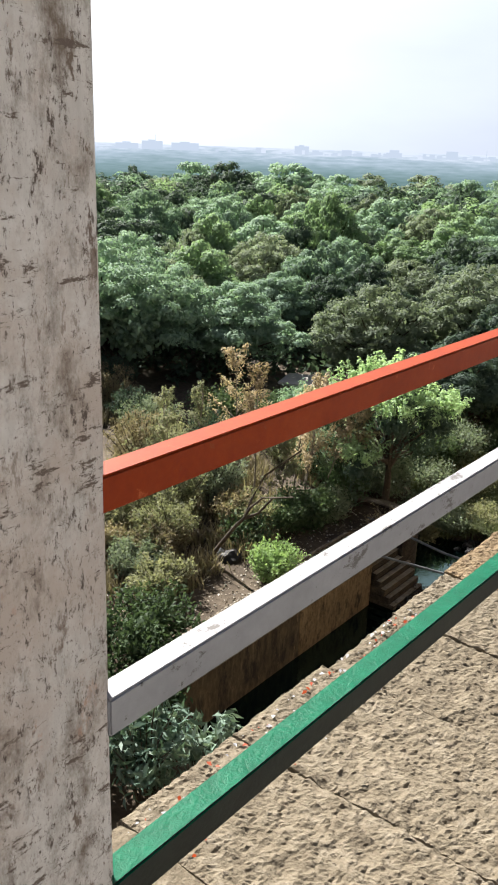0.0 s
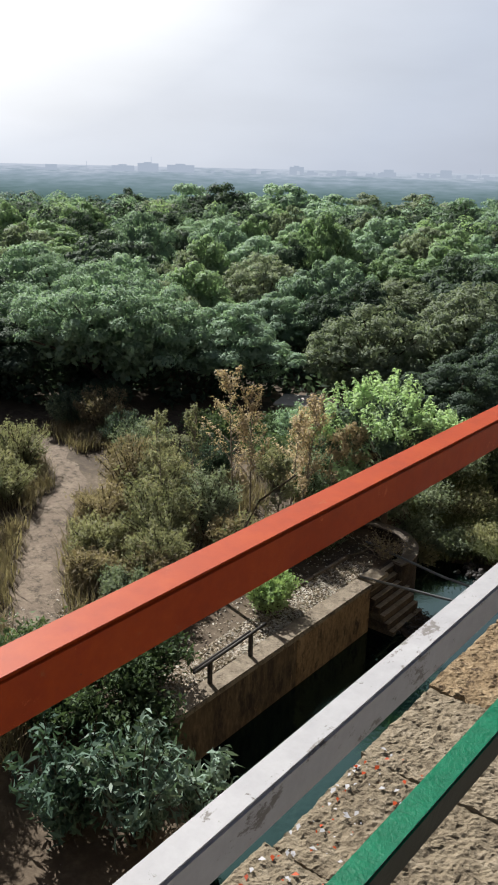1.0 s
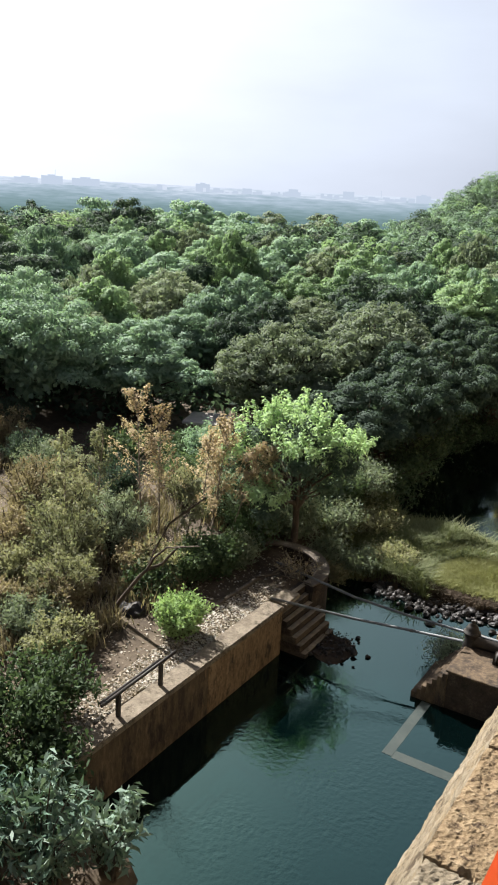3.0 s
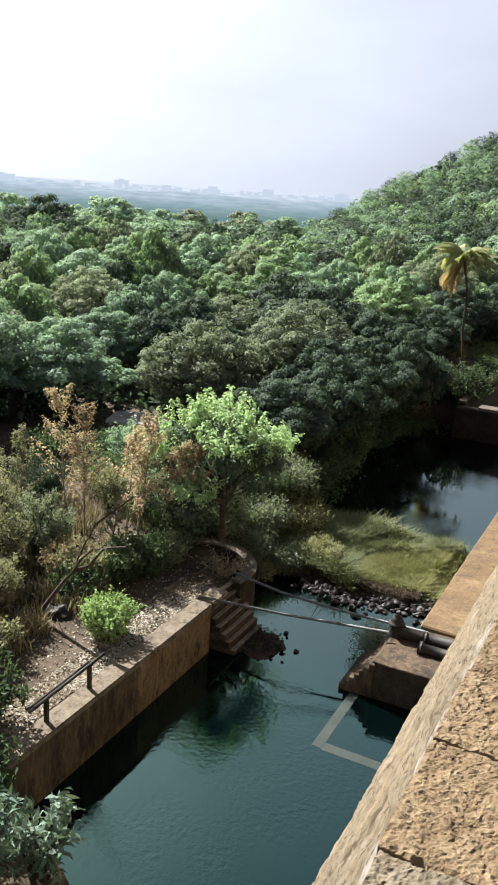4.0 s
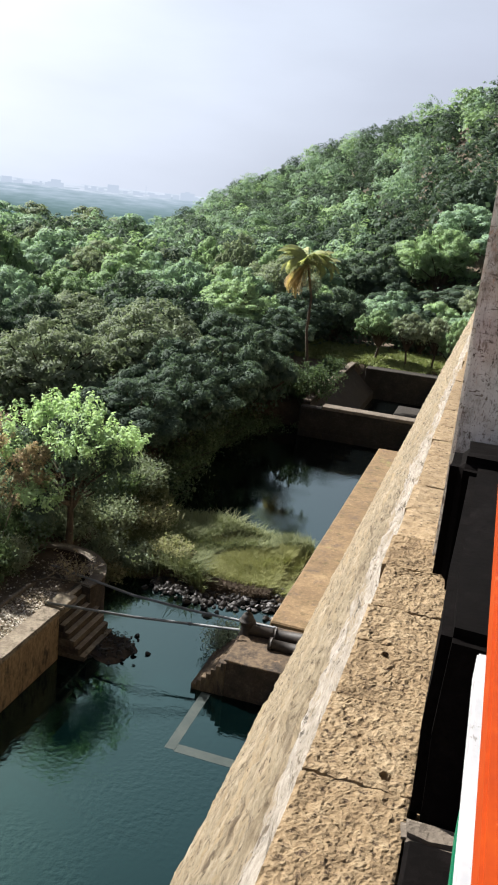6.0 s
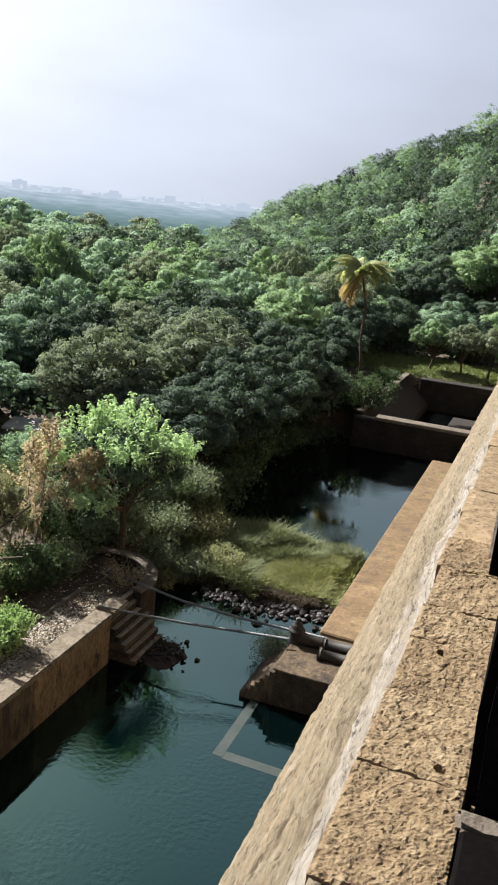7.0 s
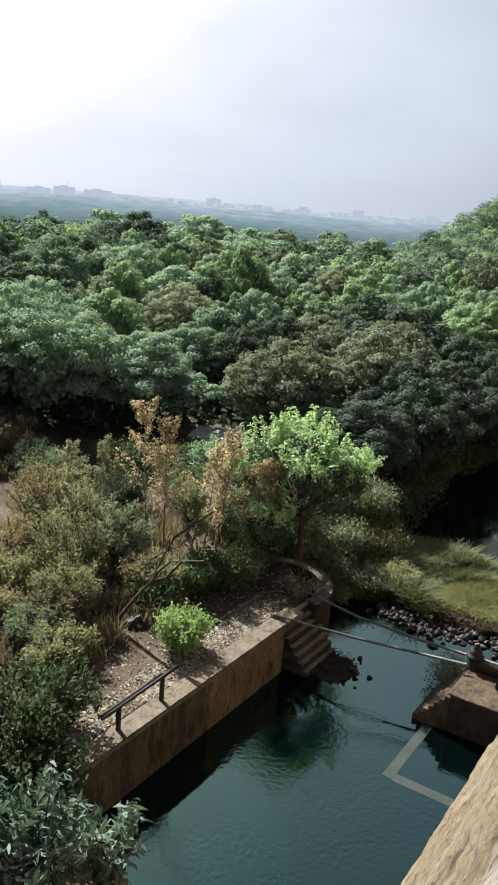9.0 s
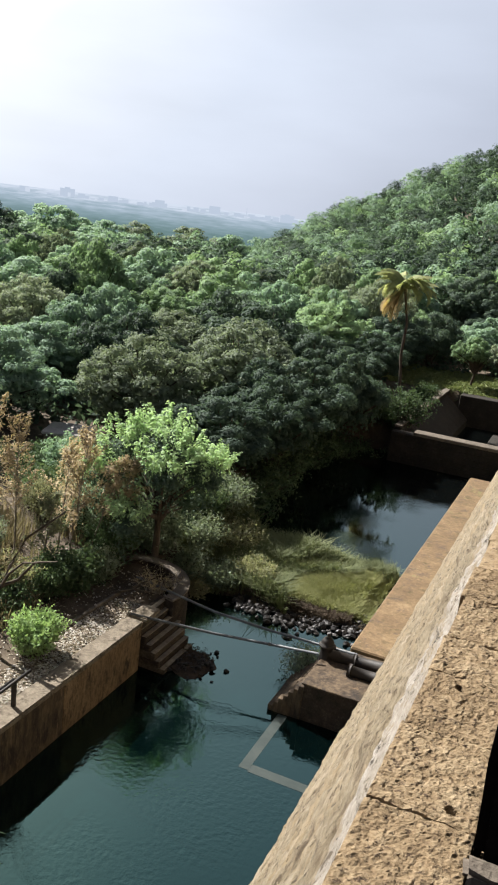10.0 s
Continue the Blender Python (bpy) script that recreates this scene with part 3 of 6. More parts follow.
# ---- ground, water, backdrop ----
def smooth(a, b, v):
    t = np.clip((v - a) / (b - a), 0, 1)
    return t * t * (3 - 2 * t)


def hill(x, y):
    """The wooded hill beyond the far end of the dam: its crest falls from right to left."""
    az = np.degrees(np.arctan2(-x, y))
    d = np.hypot(x, y)
    rise = np.interp(az, [-60, -10, 0, 3.4, 6, 8.4, 10.9, 13.4, 16, 18, 19.5, 23, 28], [12, 13, 10.3, 8.5, 7.4, 5.7, 4.7, 3.3, 1.9, 0.9, 0.0, -0.9, -1.6])
    crest = np.interp(az, [-10, 3, 19, 28], [125, 140, 205, 240])
    foot = np.interp(az, [-10, 3, 12, 19, 28], [56, 70, 85, 105, 150])
    top = np.clip(11.8 + crest * np.tan(np.radians(rise)) - 4.9, 0.0, None)
    up = np.clip((d - foot) / (crest - foot), 0, 1) ** 1.1
    return top * up * smooth(420, 0, d - crest) * smooth(34, 24, az)


def ground_z(x, y):
    """The lie of the land. The ponds are hollows in it."""
    x, y = np.asarray(x, float), np.asarray(y, float)
    d = np.hypot(x, y)
    z = 1.32 + 0.9 * smooth(16, 45, -x) + 0.08 * np.sin(x * 0.9) * np.cos(y * 0.8)
    z = z + 0.35 * smooth(40, 60, y)
    z = z - 26.0 * smooth(0, 260, d - np.interp(np.degrees(np.arctan2(-x, y)), [18, 22, 38, 42, 60], [210, 140, 135, 150, 150]))
    z = z - 2.4 * smooth(60, 150, d)
    z = z + hill(x, y) - 0.75 * smooth(10.6, 9.4, y) * smooth(-12.5, -10.0, x)
    west = np.where(y < 17.9, -7.75 - 1.97 * smooth(9.6, 10.4, y), np.where(y < 21.4, -9.95 - 1.5 * smooth(19.6, 21.4, y), np.where(y < 28.5, -10.6, -12.2)))
    basin = smooth(np.where(y < 21.4, 0.0, -1.2), np.where(y < 21.4, 0.5, 0.6), x - west) * smooth(45.5, 44.5, y)
    spit = smooth(22.2, 23.4, y) * smooth(29.0, 27.8, y + 0.12 * (x + 8)) * smooth(-4.9, -5.6, x)
    bed = -1.6 + 1.75 * spit
    z = z * (1 - basin) + bed * basin
    pit = smooth(-9.2, -8.75, x) * smooth(43.6, 44.0, y) * smooth(58.0, 57.5, y)
    z = z * (1 - pit) - 1.2 * pit
    under = smooth(-4.3, -3.3, x) * smooth(62, 58, y)
    return z * (1 - under) - 1.8 * under


def spaced(lo, hi, fine0, fine1, step, grow=1.13):
    out = list(np.arange(fine0, fine1 + step / 2, step))
    v, s = out[-1], step
    while v < hi:
        s *= grow
        v += s
        out.append(v)
    v, s, left = fine0, step, []
    while v > lo:
        s *= grow
        v -= s
        left.append(v)
    return np.array(left[::-1] + out)


gx = spaced(-3800, 3800, -36, 2, 0.45)
gy = spaced(-3800, 3800, -2, 62, 0.45)
GX, GY = np.meshgrid(gx, gy)
GV = np.stack([GX.ravel(), GY.ravel(), ground_z(GX, GY).ravel()], 1)
ni, nj = GX.shape
ii, jj = np.meshgrid(np.arange(ni - 1), np.arange(nj - 1), indexing="ij")
ga = (ii * nj + jj).ravel()
GF = np.stack([ga, ga + 1, ga + nj + 1, ga + nj], -1)
ground = mesh_part("ground", np_mesh("ground", GV, GF, M_GROUND), None)
for p in ground.data.polygons:
    p.use_smooth = True
tagged(ground, "dry brown earth with leaf litter under the woods", "ground", kind="structure")

water = part("water", box(-14.5, -3.2, -20, 46, -0.6, 0.0), M_WATER, None)
tagged(water, "still dark teal pond water at the foot of the dam", "water", kind="structure")

def haze_ring(radius, tops):
    V, Fc = [], []
    steps = 72
    k = len(tops)
    for i in range(steps + 1):
        a = radians(-60 + 170 * i / steps)
        for z in tops:
            V.append((-radius * math.sin(a), radius * math.cos(a), z))
    for i in range(steps):
        for m in range(k - 1):
            q = i * k + m
            Fc.append((q, q + 1, q + k + 1, q + k))
    return np_mesh("haze_band", np.array(V), np.array(Fc), M_HAZE)


backdrop = thing("backdrop", 0, 0, 0, "hazy far plain with pale woods, fields and a town", "distant plain", kind="structure")
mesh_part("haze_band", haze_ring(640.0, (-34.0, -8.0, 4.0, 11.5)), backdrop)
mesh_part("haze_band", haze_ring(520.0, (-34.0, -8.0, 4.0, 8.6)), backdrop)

# ---- the dam ----
TOP, XO, XI = 10.7, -0.42, -0.21
dam = thing("dam", 0, 0, 0, "sloping masonry dam wall of tan rubble stone with a stone coping", "dam")
body = prism([(XO + 0.07, TOP - 0.17), (-3.97, 0.0), (-4.35, -2.2), (7.0, -2.2), (7.0, 10.1), (0.36, 10.1), (0.36, TOP - 0.16)], -24, 64, 1)
part("dam_core", body, M_FACE, dam)

# unseen floor and wall, added pale to reflect sunlight onto the bars
walkway = thing("walkway", 0, 0, 0, "unseen pale floor and wall added to bounce light onto the railing", "walkway", kind="structure")
part("bounce_floor", box(0.37, 4.6, -22, 62, 10.104, 10.16, 0.01), M_PAVING, walkway)
part("bounce_wall", box(4.2, 4.55, -22, 62, 10.164, 11.3, 0.02), M_PAVING, walkway)

# the ledge along the foot
ledge = thing("ledge", 0, 0, 0, "low tan concrete ledge along the foot of the dam", "ledge", kind="structure")
lb = box(-4.85, -3.4, 21.3, 41.5, -1.5, 0.55, 0.04)
part("slab", roughen(lb, 0.03, 1.7, 0), M_LEDGE, ledge)

# ---- quay, stairs, round wall ----
quay = thing("quay_wall", 0, 0, 0, "plastered quay wall with a flat concrete top, stained tan", "wall", kind="structure")
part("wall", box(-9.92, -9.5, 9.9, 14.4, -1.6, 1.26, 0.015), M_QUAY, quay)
part("wall", box(-9.92, -9.498, 14.403, 17.72, -1.6, 1.26, 0.015), M_QUAYOCHRE, quay, "lighter, patchy ochre bay of the wall towards the steps")
part("wall_top", roughen(box(-9.98, -9.47, 9.9, 17.74, 1.264, 1.4, 0.025, 2), 0.008, 4.0), M_QUAYTOP, quay)

stair = thing("stairs", 0, 0, 0, "worn stone steps going down into the pond", "stairs")
for i in range(7):
    zt = 1.32 - 0.2 * i
    x1 = -9.68 + 0.14 * i
    # risers dark and treads pale: light on the steps is put into the colours
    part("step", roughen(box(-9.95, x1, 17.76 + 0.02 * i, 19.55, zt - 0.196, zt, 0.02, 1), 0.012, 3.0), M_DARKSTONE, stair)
    part("tread", roughen(box(x1 - 0.128, x1 + 0.012, 17.77 + 0.02 * i, 19.5, zt + 0.001, zt + 0.02, 0.006, 1), 0.006, 5.0), M_OLDCON, stair, "worn nosing, made paler for the light on it")

rnd = thing("round_wall", 0, 0, 0, "curved low concrete retaining wall at the pond's edge", "wall", kind="structure")
cx, cy = -11.1, 19.6


def arc_wall(r0, r1, a0, a1, z0, z1, steps=26):
    bm = bmesh.new()
    rings = []
    for i in range(steps + 1):
        a = radians(a0 + (a1 - a0) * i / steps)
        c, s = math.cos(a), math.sin(a)
        rings.append([bm.verts.new((cx + r * c, cy + r * s, z)) for r, z in ((r0, z0), (r1, z0), (r1, z1), (r0, z1))])
    for p, q in zip(rings, rings[1:]):
        for k in range(4):
            bm.faces.new((p[k], p[(k + 1) % 4], q[(k + 1) % 4], q[k]))
    bm.faces.new(rings[0][::-1])
    bm.faces.new(rings[-1])
    bmesh.ops.recalc_face_normals(bm, faces=list(bm.faces))
    return bm


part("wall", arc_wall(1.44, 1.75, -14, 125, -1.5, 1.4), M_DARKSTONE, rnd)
part("wall_top", roughen(arc_wall(1.42, 1.77, -15, 126, 1.404, 1.45), 0.012, 3.0), M_KERBTOP, rnd)
slabs = thing("stone_slab", 0, 0, 0, "flat pale stone slab at the head of the steps", "stone slab")
part("slab", roughen(box(-9.95, -9.42, 17.8, 18.55, 1.33, 1.45, 0.03, 2), 0.02, 3.0), M_OLDCON, slabs)

# ---- railing on the dam ----
rail = thing("railing", 0, 0, TOP, "iron railing with orange, white and green painted bars", "railing")


def bar(z, x0, x1, y0, y1, h, mat, name, label):
    bm = box(x0, x1, y0, y1, z - h - TOP, z - TOP, 0.0025, 2)
    return part(name, bm, mat, rail, label)


bar(11.45, -0.175, -0.144, 0.075, 3.05, 0.036, M_ORANGE, "top_bar", "glossy orange painted bar")
bar(11.226, -0.165, -0.135, 0.08, 1.46, 0.043, M_WHITE, "middle_bar", "chipped white painted bar")
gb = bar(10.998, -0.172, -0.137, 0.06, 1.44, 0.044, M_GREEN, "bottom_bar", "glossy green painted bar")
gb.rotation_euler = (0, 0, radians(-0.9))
# shade on the inner side and underside is put in as dark colour
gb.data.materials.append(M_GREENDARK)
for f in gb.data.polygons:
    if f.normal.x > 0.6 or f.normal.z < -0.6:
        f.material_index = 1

for y0, y1, nm in ((-0.42, 0.09, "pillar"), (3.05, 3.4, "pillar")):
    p = thing(nm, 0, 0, TOP, "tall grey plastered concrete pillar with peeling brown stains", "pillar", "pillars of the railing")
    part("shaft", roughen(box(-0.26 if y0 < 0 else -0.285, -0.136, y0, y1, 0.0, 2.4, 0.012, 2), 0.006, 4.0, 5), M_PILLAR, p)

tarbox = thing("black_box", 0, 0, TOP, "tar-black box on the dam top beside the pillar", "box")
tb = roughen(box(-0.218, 0.15, 1.752, 3.03, 0.004, 0.4, 0.02, 2), 0.008, 5.0, 3)
part("body", tb, M_TAR, tarbox)
part("knob", roughen(box(-0.272, 0.1, 2.78, 3.035, 0.004, 0.43, 0.04, 3), 0.012, 7.0, 2), M_TAR, tarbox)
part("tar_skirt", roughen(box(-0.212, 0.15, 1.46, 1.69, 0.004, 0.03, 0.008), 0.004, 9.0, 2), M_TAR, tarbox)
part("strap", roughen(box(-0.225, 0.0, 1.69, 1.75, 0.004, 0.028, 0.01, 2), 0.008, 22.0, 4), M_KERBTOP, tarbox, "grey concrete strip across the box's end")

# coping stones along the dam's edge
cope_rng = np.random.default_rng(5)


HOLES = ((-0.27, 1.88), (-0.36, 1.5), (-0.335, 2.36))


def stone_mesh(x0, y0, lx, ly, h, seed, step, mat):
    """A coping stone with a hacked, pitted top, chipped rims and drilled holes where it has them."""
    r = np.random.default_rng(seed)
    nx, ny = max(2, int(lx / step)), max(2, int(ly / step))
    fine = step < 0.02
    bm = bmesh.new()
    rows = []
    for a in range(nx + 1):
        row = []
        for c in range(ny + 1):
            x, y = lx * a / nx, ly * c / ny
            p = Vector((x0 + x, y0 + y, seed * 3.1))
            z = h + 0.005 * noise.noise(p * 9.0) + 0.005 * noise.noise(p * 31.0)
            if fine:
                z += 0.0032 * noise.noise(Vector((p.x * 95, p.y * 66, p.z))) + 0.003 * noise.noise(p * 170.0)
                pit = noise.noise(Vector((p.x * 85 + 7, p.y * 60, p.z)))
                z -= 0.008 * max(0.0, pit - 0.12) * max(0.0, 0.55 + 1.4 * noise.noise(p * 6.5))
                for hx0, hy0 in HOLES:
                    q = math.hypot(x0 + x - hx0, y0 + y - hy0) + 0.003 * noise.noise(p * 90.0)
                    z -= 0.02 * max(0.0, min(1.0, (0.013 - q) / 0.005))
            rim = min(x, lx - x, y, ly - y)
            z -= 0.005 * max(0.0, 1 - rim / 0.01) * (0.5 + abs(noise.noise(p * 25.0)))
            jx = 0 if a in (0, nx) else 0.25 * step * r.uniform(-1, 1)
            wob = 0.0012 * noise.noise(Vector((p.x * 14, c // (ny + 1), seed))) if c in (0, ny) else 0.0
            row.append(bm.verts.new((x + jx, y + wob, z)))
        rows.append(row)
    for a in range(nx):
        for c in range(ny):
            bm.faces.new((rows[a][c], rows[a + 1][c], rows[a + 1][c + 1], rows[a][c + 1]))
    rim = [rows[a][0] for a in range(nx + 1)] + [rows[nx][c] for c in range(1, ny + 1)] + [rows[a][ny] for a in range(nx - 1, -1, -1)] + [rows[0][c] for c in range(ny - 1, 0, -1)]
    low = [bm.verts.new((v.co.x, v.co.y, 0)) for v in rim]
    for a in range(len(rim)):
        c = (a + 1) % len(rim)
        bm.faces.new((rim[a], low[a], low[c], rim[c]))
    bmesh.ops.recalc_face_normals(bm, faces=list(bm.faces))
    me = bpy.data.meshes.new("coping_stone")
    bm.to_mesh(me)
    bm.free()
    me.materials.append(mat)
    return me


cope_y = -1.2
cope_k = 0
while cope_y < 16:
    ln = float(cope_rng.choice([0.22, 0.3, 0.34, 0.28])) * (1.0 if cope_y < 4 else 1.5)
    wide = cope_y + ln < 1.74
    lx = (0.36 - XO) if wide else ((XI - XO) if cope_y < 3.4 else 0.6)
    sx0 = XO - float(cope_rng.uniform(0, 0.016))
    st = mesh_part("coping_stone", stone_mesh(sx0, cope_y, lx + float(cope_rng.uniform(0, 0.02)), ln - 0.004, 0.17, cope_k, 0.005 if 0.1 < cope_y < 3.2 else 0.03, M_SLAB if wide else M_STONE), dam)
    st.location = (sx0, cope_y, TOP - 0.17 + float(cope_rng.uniform(-0.0015, 0.0015)))
    cope_y += ln
    cope_k += 1
part("coping_run", roughen(prism([(XO, TOP - 0.17), (XO, TOP), (0.2, TOP), (0.2, TOP - 0.17)], cope_y + 0.005, 63, 60), 0.012, 2.0), M_STONE, dam)
part("inner_bed", box(XI + 0.01, 0.36, 1.82, 63, TOP - 0.17, TOP - 0.02), M_STONE, dam)

# rough masonry on the sloping face: courses of stones, each a little proud
face_a = np.array([XO + 0.062, TOP - 0.17])
face_b = np.array([-3.98, 0.0])
face_len = float(np.linalg.norm(face_b - face_a))
down = (face_b - face_a) / face_len
out_n = np.array([down[1], -down[0]])
if out_n[0] > 0:
    out_n = -out_n
courses = 44
ch = face_len / courses


def rough_face(a0, a1, da, proud, amp, swell=0.0):
    """A stretch of the dam's face, rough with long ridges of old render; it swells towards the coping."""
    ys = [0.2]
    while ys[-1] < 62.5:
        ys.append(ys[-1] + max(0.022, 0.009 * ys[-1]))
    slope = list(np.linspace(a0, a1, max(3, int((a1 - a0) / da))))
    V, F = [], []
    for a in slope:
        for y in ys:
            p = Vector((a, y, proud * 50))
            row = a / ch + 0.25 * noise.noise(Vector((a * 0.8, y * 0.9, 2.0)))
            joint = max(0.0, 1.0 - min(row % 1.0, 1.0 - row % 1.0) / 0.16)
            z = proud + swell * (1 - smooth(0.0, 1.4, a)) - 0.05 * (swell > 0) * smooth(3.5 * ch, 6 * ch, a) + 0.8 * amp * noise.noise(Vector((a * 6, y * 0.45, 1.0))) + 0.9 * amp * noise.noise(Vector((a * 15, y * 0.9, 4.0)))
            z += 0.75 * amp * noise.noise(Vector((a * 24, y * 7, proud * 50))) + 0.8 * amp * noise.noise(Vector((math.floor(row) * 7.3, y * 1.1, 6.0)))
            z -= 1.3 * amp * joint * max(0.0, 0.6 + noise.noise(Vector((a * 2, y * 0.6, 12.0))))
            z -= 1.4 * amp * max(0.0, noise.noise(Vector((a * 13, y * 2.2, 9.0))) - 0.15)
            q = face_a + down * a + out_n * z
            V.append((q[0], y, q[1]))
    n = len(ys)
    for r0 in range(len(slope) - 1):
        for c0 in range(n - 1):
            F.append((r0 * n + c0, r0 * n + c0 + 1, (r0 + 1) * n + c0 + 1, (r0 + 1) * n + c0))
    return np.array(V), np.array(F)


part_band = mesh_part("plaster_band", np_mesh("plaster_band", *rough_face(0.0, 6.0 * ch, 0.018, 0.03, 0.034, 0.05), M_MORTAR), dam)
tagged(part_band, "pale rough plaster band under the coping")
part_face = mesh_part("face_render", np_mesh("face_render", *rough_face(3.0 * ch, face_len, 0.026, 0.024, 0.055), M_FACE), dam)
tagged(part_face, "rough ochre masonry render of the dam face")

# ---- pipes, valve and stepped block ----
blk = thing("stepped_block", 0, 0, 0, "dark stone platform with stepped side at the foot of the dam", "platform")
part("core", roughen(box(-5.12, -3.6, 18.02, 20.2, -1.5, 0.975, 0.03), 0.03, 2.0, 5), M_DARKSTONE, blk)
for i in range(7):
    x = -5.1 - 0.118 * i
    part("step", roughen(box(x - 0.12, x + 0.0, 18.0 - 0.003 * i, 19.7, -1.4, 0.9 - 0.125 * i, 0.012), 0.014, 4.0, 1), M_QUAY, blk)
part("top_bed", roughen(box(-5.14, -3.6, 17.98, 20.2, 0.979, 1.03, 0.012), 0.03, 4.0, 6), M_QUAY, blk, "crumbling brown mortar bed")
sunk = thing("sunk_wall", 0, 0, 0, "pale L-shaped wall top just under the water", "wall")
part("long_side", box(-5.62, -5.38, 15.55, 17.95, -1.0, 0.004), M_SUNK, sunk)
part("short_side", box(-5.376, -3.9, 15.5, 15.78, -1.0, 0.004), M_SUNK, sunk)


def pipe_thing(name, label, path, r, mat, collars=(), cat="pipe"):
    p0 = path[0]
    ob = thing(name, *p0, label, cat)
    rel = [tuple(np.subtract(q, p0)) for q in path]
    me = np_mesh("tube", *tube_arrays(rel, [r] * len(rel), 12), mat)
    for f in me.polygons:
        f.use_smooth = True
    mesh_part("tube", me, ob)
    for c, d in collars:
        a = np.subtract(c, p0)
        dd = np.array(d) / np.linalg.norm(d)
        mesh_part("collar", np_mesh("collar", *tube_arrays([a - dd * 0.04, a + dd * 0.04], [r * 1.3, r * 1.3], 12), mat), ob)
    return ob


pipe_thing("thin_pipe", "thin grey water pipe crossing the pond", [(-10.9, 19.75, 1.5), (-8.2, 19.3, 1.42), (-6.6, 19.42, 1.32), (-4.3, 19.75, 1.22)], 0.035, M_PIPE)
pipe_thing("thin_pipe", "thin grey water pipe crossing the pond", [(-9.9, 17.8, 1.46), (-7.76, 18.32, 1.36), (-5.15, 19.15, 1.25)], 0.035, M_PIPE, [((-6.35, 18.77, 1.3), (0.95, 0.3, 0))])
pipe_thing("black_pipe", "thick black iron pipe out of the dam", [(-5.0, 19.5, 1.12), (-3.4, 19.6, 1.16)], 0.145, M_IRON, [((-4.3, 19.54, 1.14), (1, 0.06, 0))])
pipe_thing("black_pipe", "thick black iron pipe out of the dam", [(-4.3, 19.04, 1.13), (-3.3, 19.02, 1.15)], 0.135, M_IRON, [((-4.27, 19.04, 1.13), (1, 0, 0))])
valve = thing("valve", -5.05, 19.5, 0.94, "black iron valve head on the pipe", "valve")
for vname, vz, vr in (("body", (0, 0.06, 0.12, 0.3, 0.4), (0.2, 0.2, 0.16, 0.16, 0.17)), ("flange", (0.4, 0.41, 0.45, 0.46), (0.18, 0.22, 0.22, 0.18)), ("bonnet", (0.46, 0.54, 0.62, 0.68), (0.17, 0.165, 0.12, 0.05)), ("spindle", (0.68, 0.72, 0.76), (0.035, 0.05, 0.02))):
    mesh_part(vname, np_mesh(vname, *tube_arrays([(0, 0, z) for z in vz], vr, 14), M_IRON), valve)

# ---- far pit and pond walls ----
pitw = thing("pit_wall", 0, 0, 0, "dark stone walls of a sunken tank by the far pond", "wall", kind="structure")
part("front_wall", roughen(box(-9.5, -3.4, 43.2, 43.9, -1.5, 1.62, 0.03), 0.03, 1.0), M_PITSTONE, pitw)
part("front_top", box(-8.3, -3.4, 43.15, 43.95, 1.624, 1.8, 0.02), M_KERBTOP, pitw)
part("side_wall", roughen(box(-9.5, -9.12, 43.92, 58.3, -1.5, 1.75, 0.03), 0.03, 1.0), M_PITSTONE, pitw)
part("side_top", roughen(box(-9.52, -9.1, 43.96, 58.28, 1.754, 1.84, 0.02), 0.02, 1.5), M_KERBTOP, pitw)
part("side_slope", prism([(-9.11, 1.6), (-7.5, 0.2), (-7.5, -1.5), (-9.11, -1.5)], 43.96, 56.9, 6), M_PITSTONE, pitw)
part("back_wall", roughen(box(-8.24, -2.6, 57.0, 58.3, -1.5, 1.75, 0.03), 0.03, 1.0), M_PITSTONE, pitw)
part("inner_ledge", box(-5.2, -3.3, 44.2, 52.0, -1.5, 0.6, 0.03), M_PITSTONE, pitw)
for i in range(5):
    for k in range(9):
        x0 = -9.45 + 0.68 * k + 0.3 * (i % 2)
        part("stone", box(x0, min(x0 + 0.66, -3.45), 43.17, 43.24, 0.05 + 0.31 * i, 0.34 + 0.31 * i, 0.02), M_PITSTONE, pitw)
# water sheet added to darken the tank floor, which lies in shade
pool = part("water", box(-8.2, -3.2, 43.95, 57.0, -0.9, -0.3), M_WATER, None)
tagged(pool, "dark water sheet added to blacken the shaded tank floor", "water", kind="structure")

# ---- handrail on the quay ----
hr = thing("handrail", -9.78, 11.6, 1.4, "low black iron handrail on two posts", "handrail")
part("post", box(-0.04, 0.04, -0.04, 0.04, 0, 0.52, 0.005), M_IRON, hr)
part("post", box(-0.04, 0.04, 1.33, 1.41, 0, 0.52, 0.005), M_IRON, hr)
mesh_part("rail", np_mesh("rail", *tube_arrays([(0, -0.5, 0.5), (0, 0.7, 0.54), (0, 1.9, 0.58)], [0.035] * 3, 8), M_IRON), hr)
mesh_part("rail", np_mesh("rail", *tube_arrays([(-0.12, -0.4, 0.46), (-0.12, 1.5, 0.52)], [0.03] * 2, 8), M_IRON), hr)

# ---- shed roof among the trees ----
shed = thing("shed", -20.2, 29.6, 1.2, "small pale flat-roofed shed among the trees", "shed", rz=20)
part("wall", box(-0.9, 0.9, -0.8, 0.8, -0.2, 0.72), M_OLDCON, shed)
part("roof", roughen(box(-1.0, 1.0, -0.9, 0.9, 0.724, 0.84, 0.02), 0.02, 2.0, 2), M_PAVING, shed)

# ---- kerb and small things on the bank ----
kerb = thing("kerb", 0, 0, 0, "low broken kerb along the path behind the quay", "kerb", kind="structure")
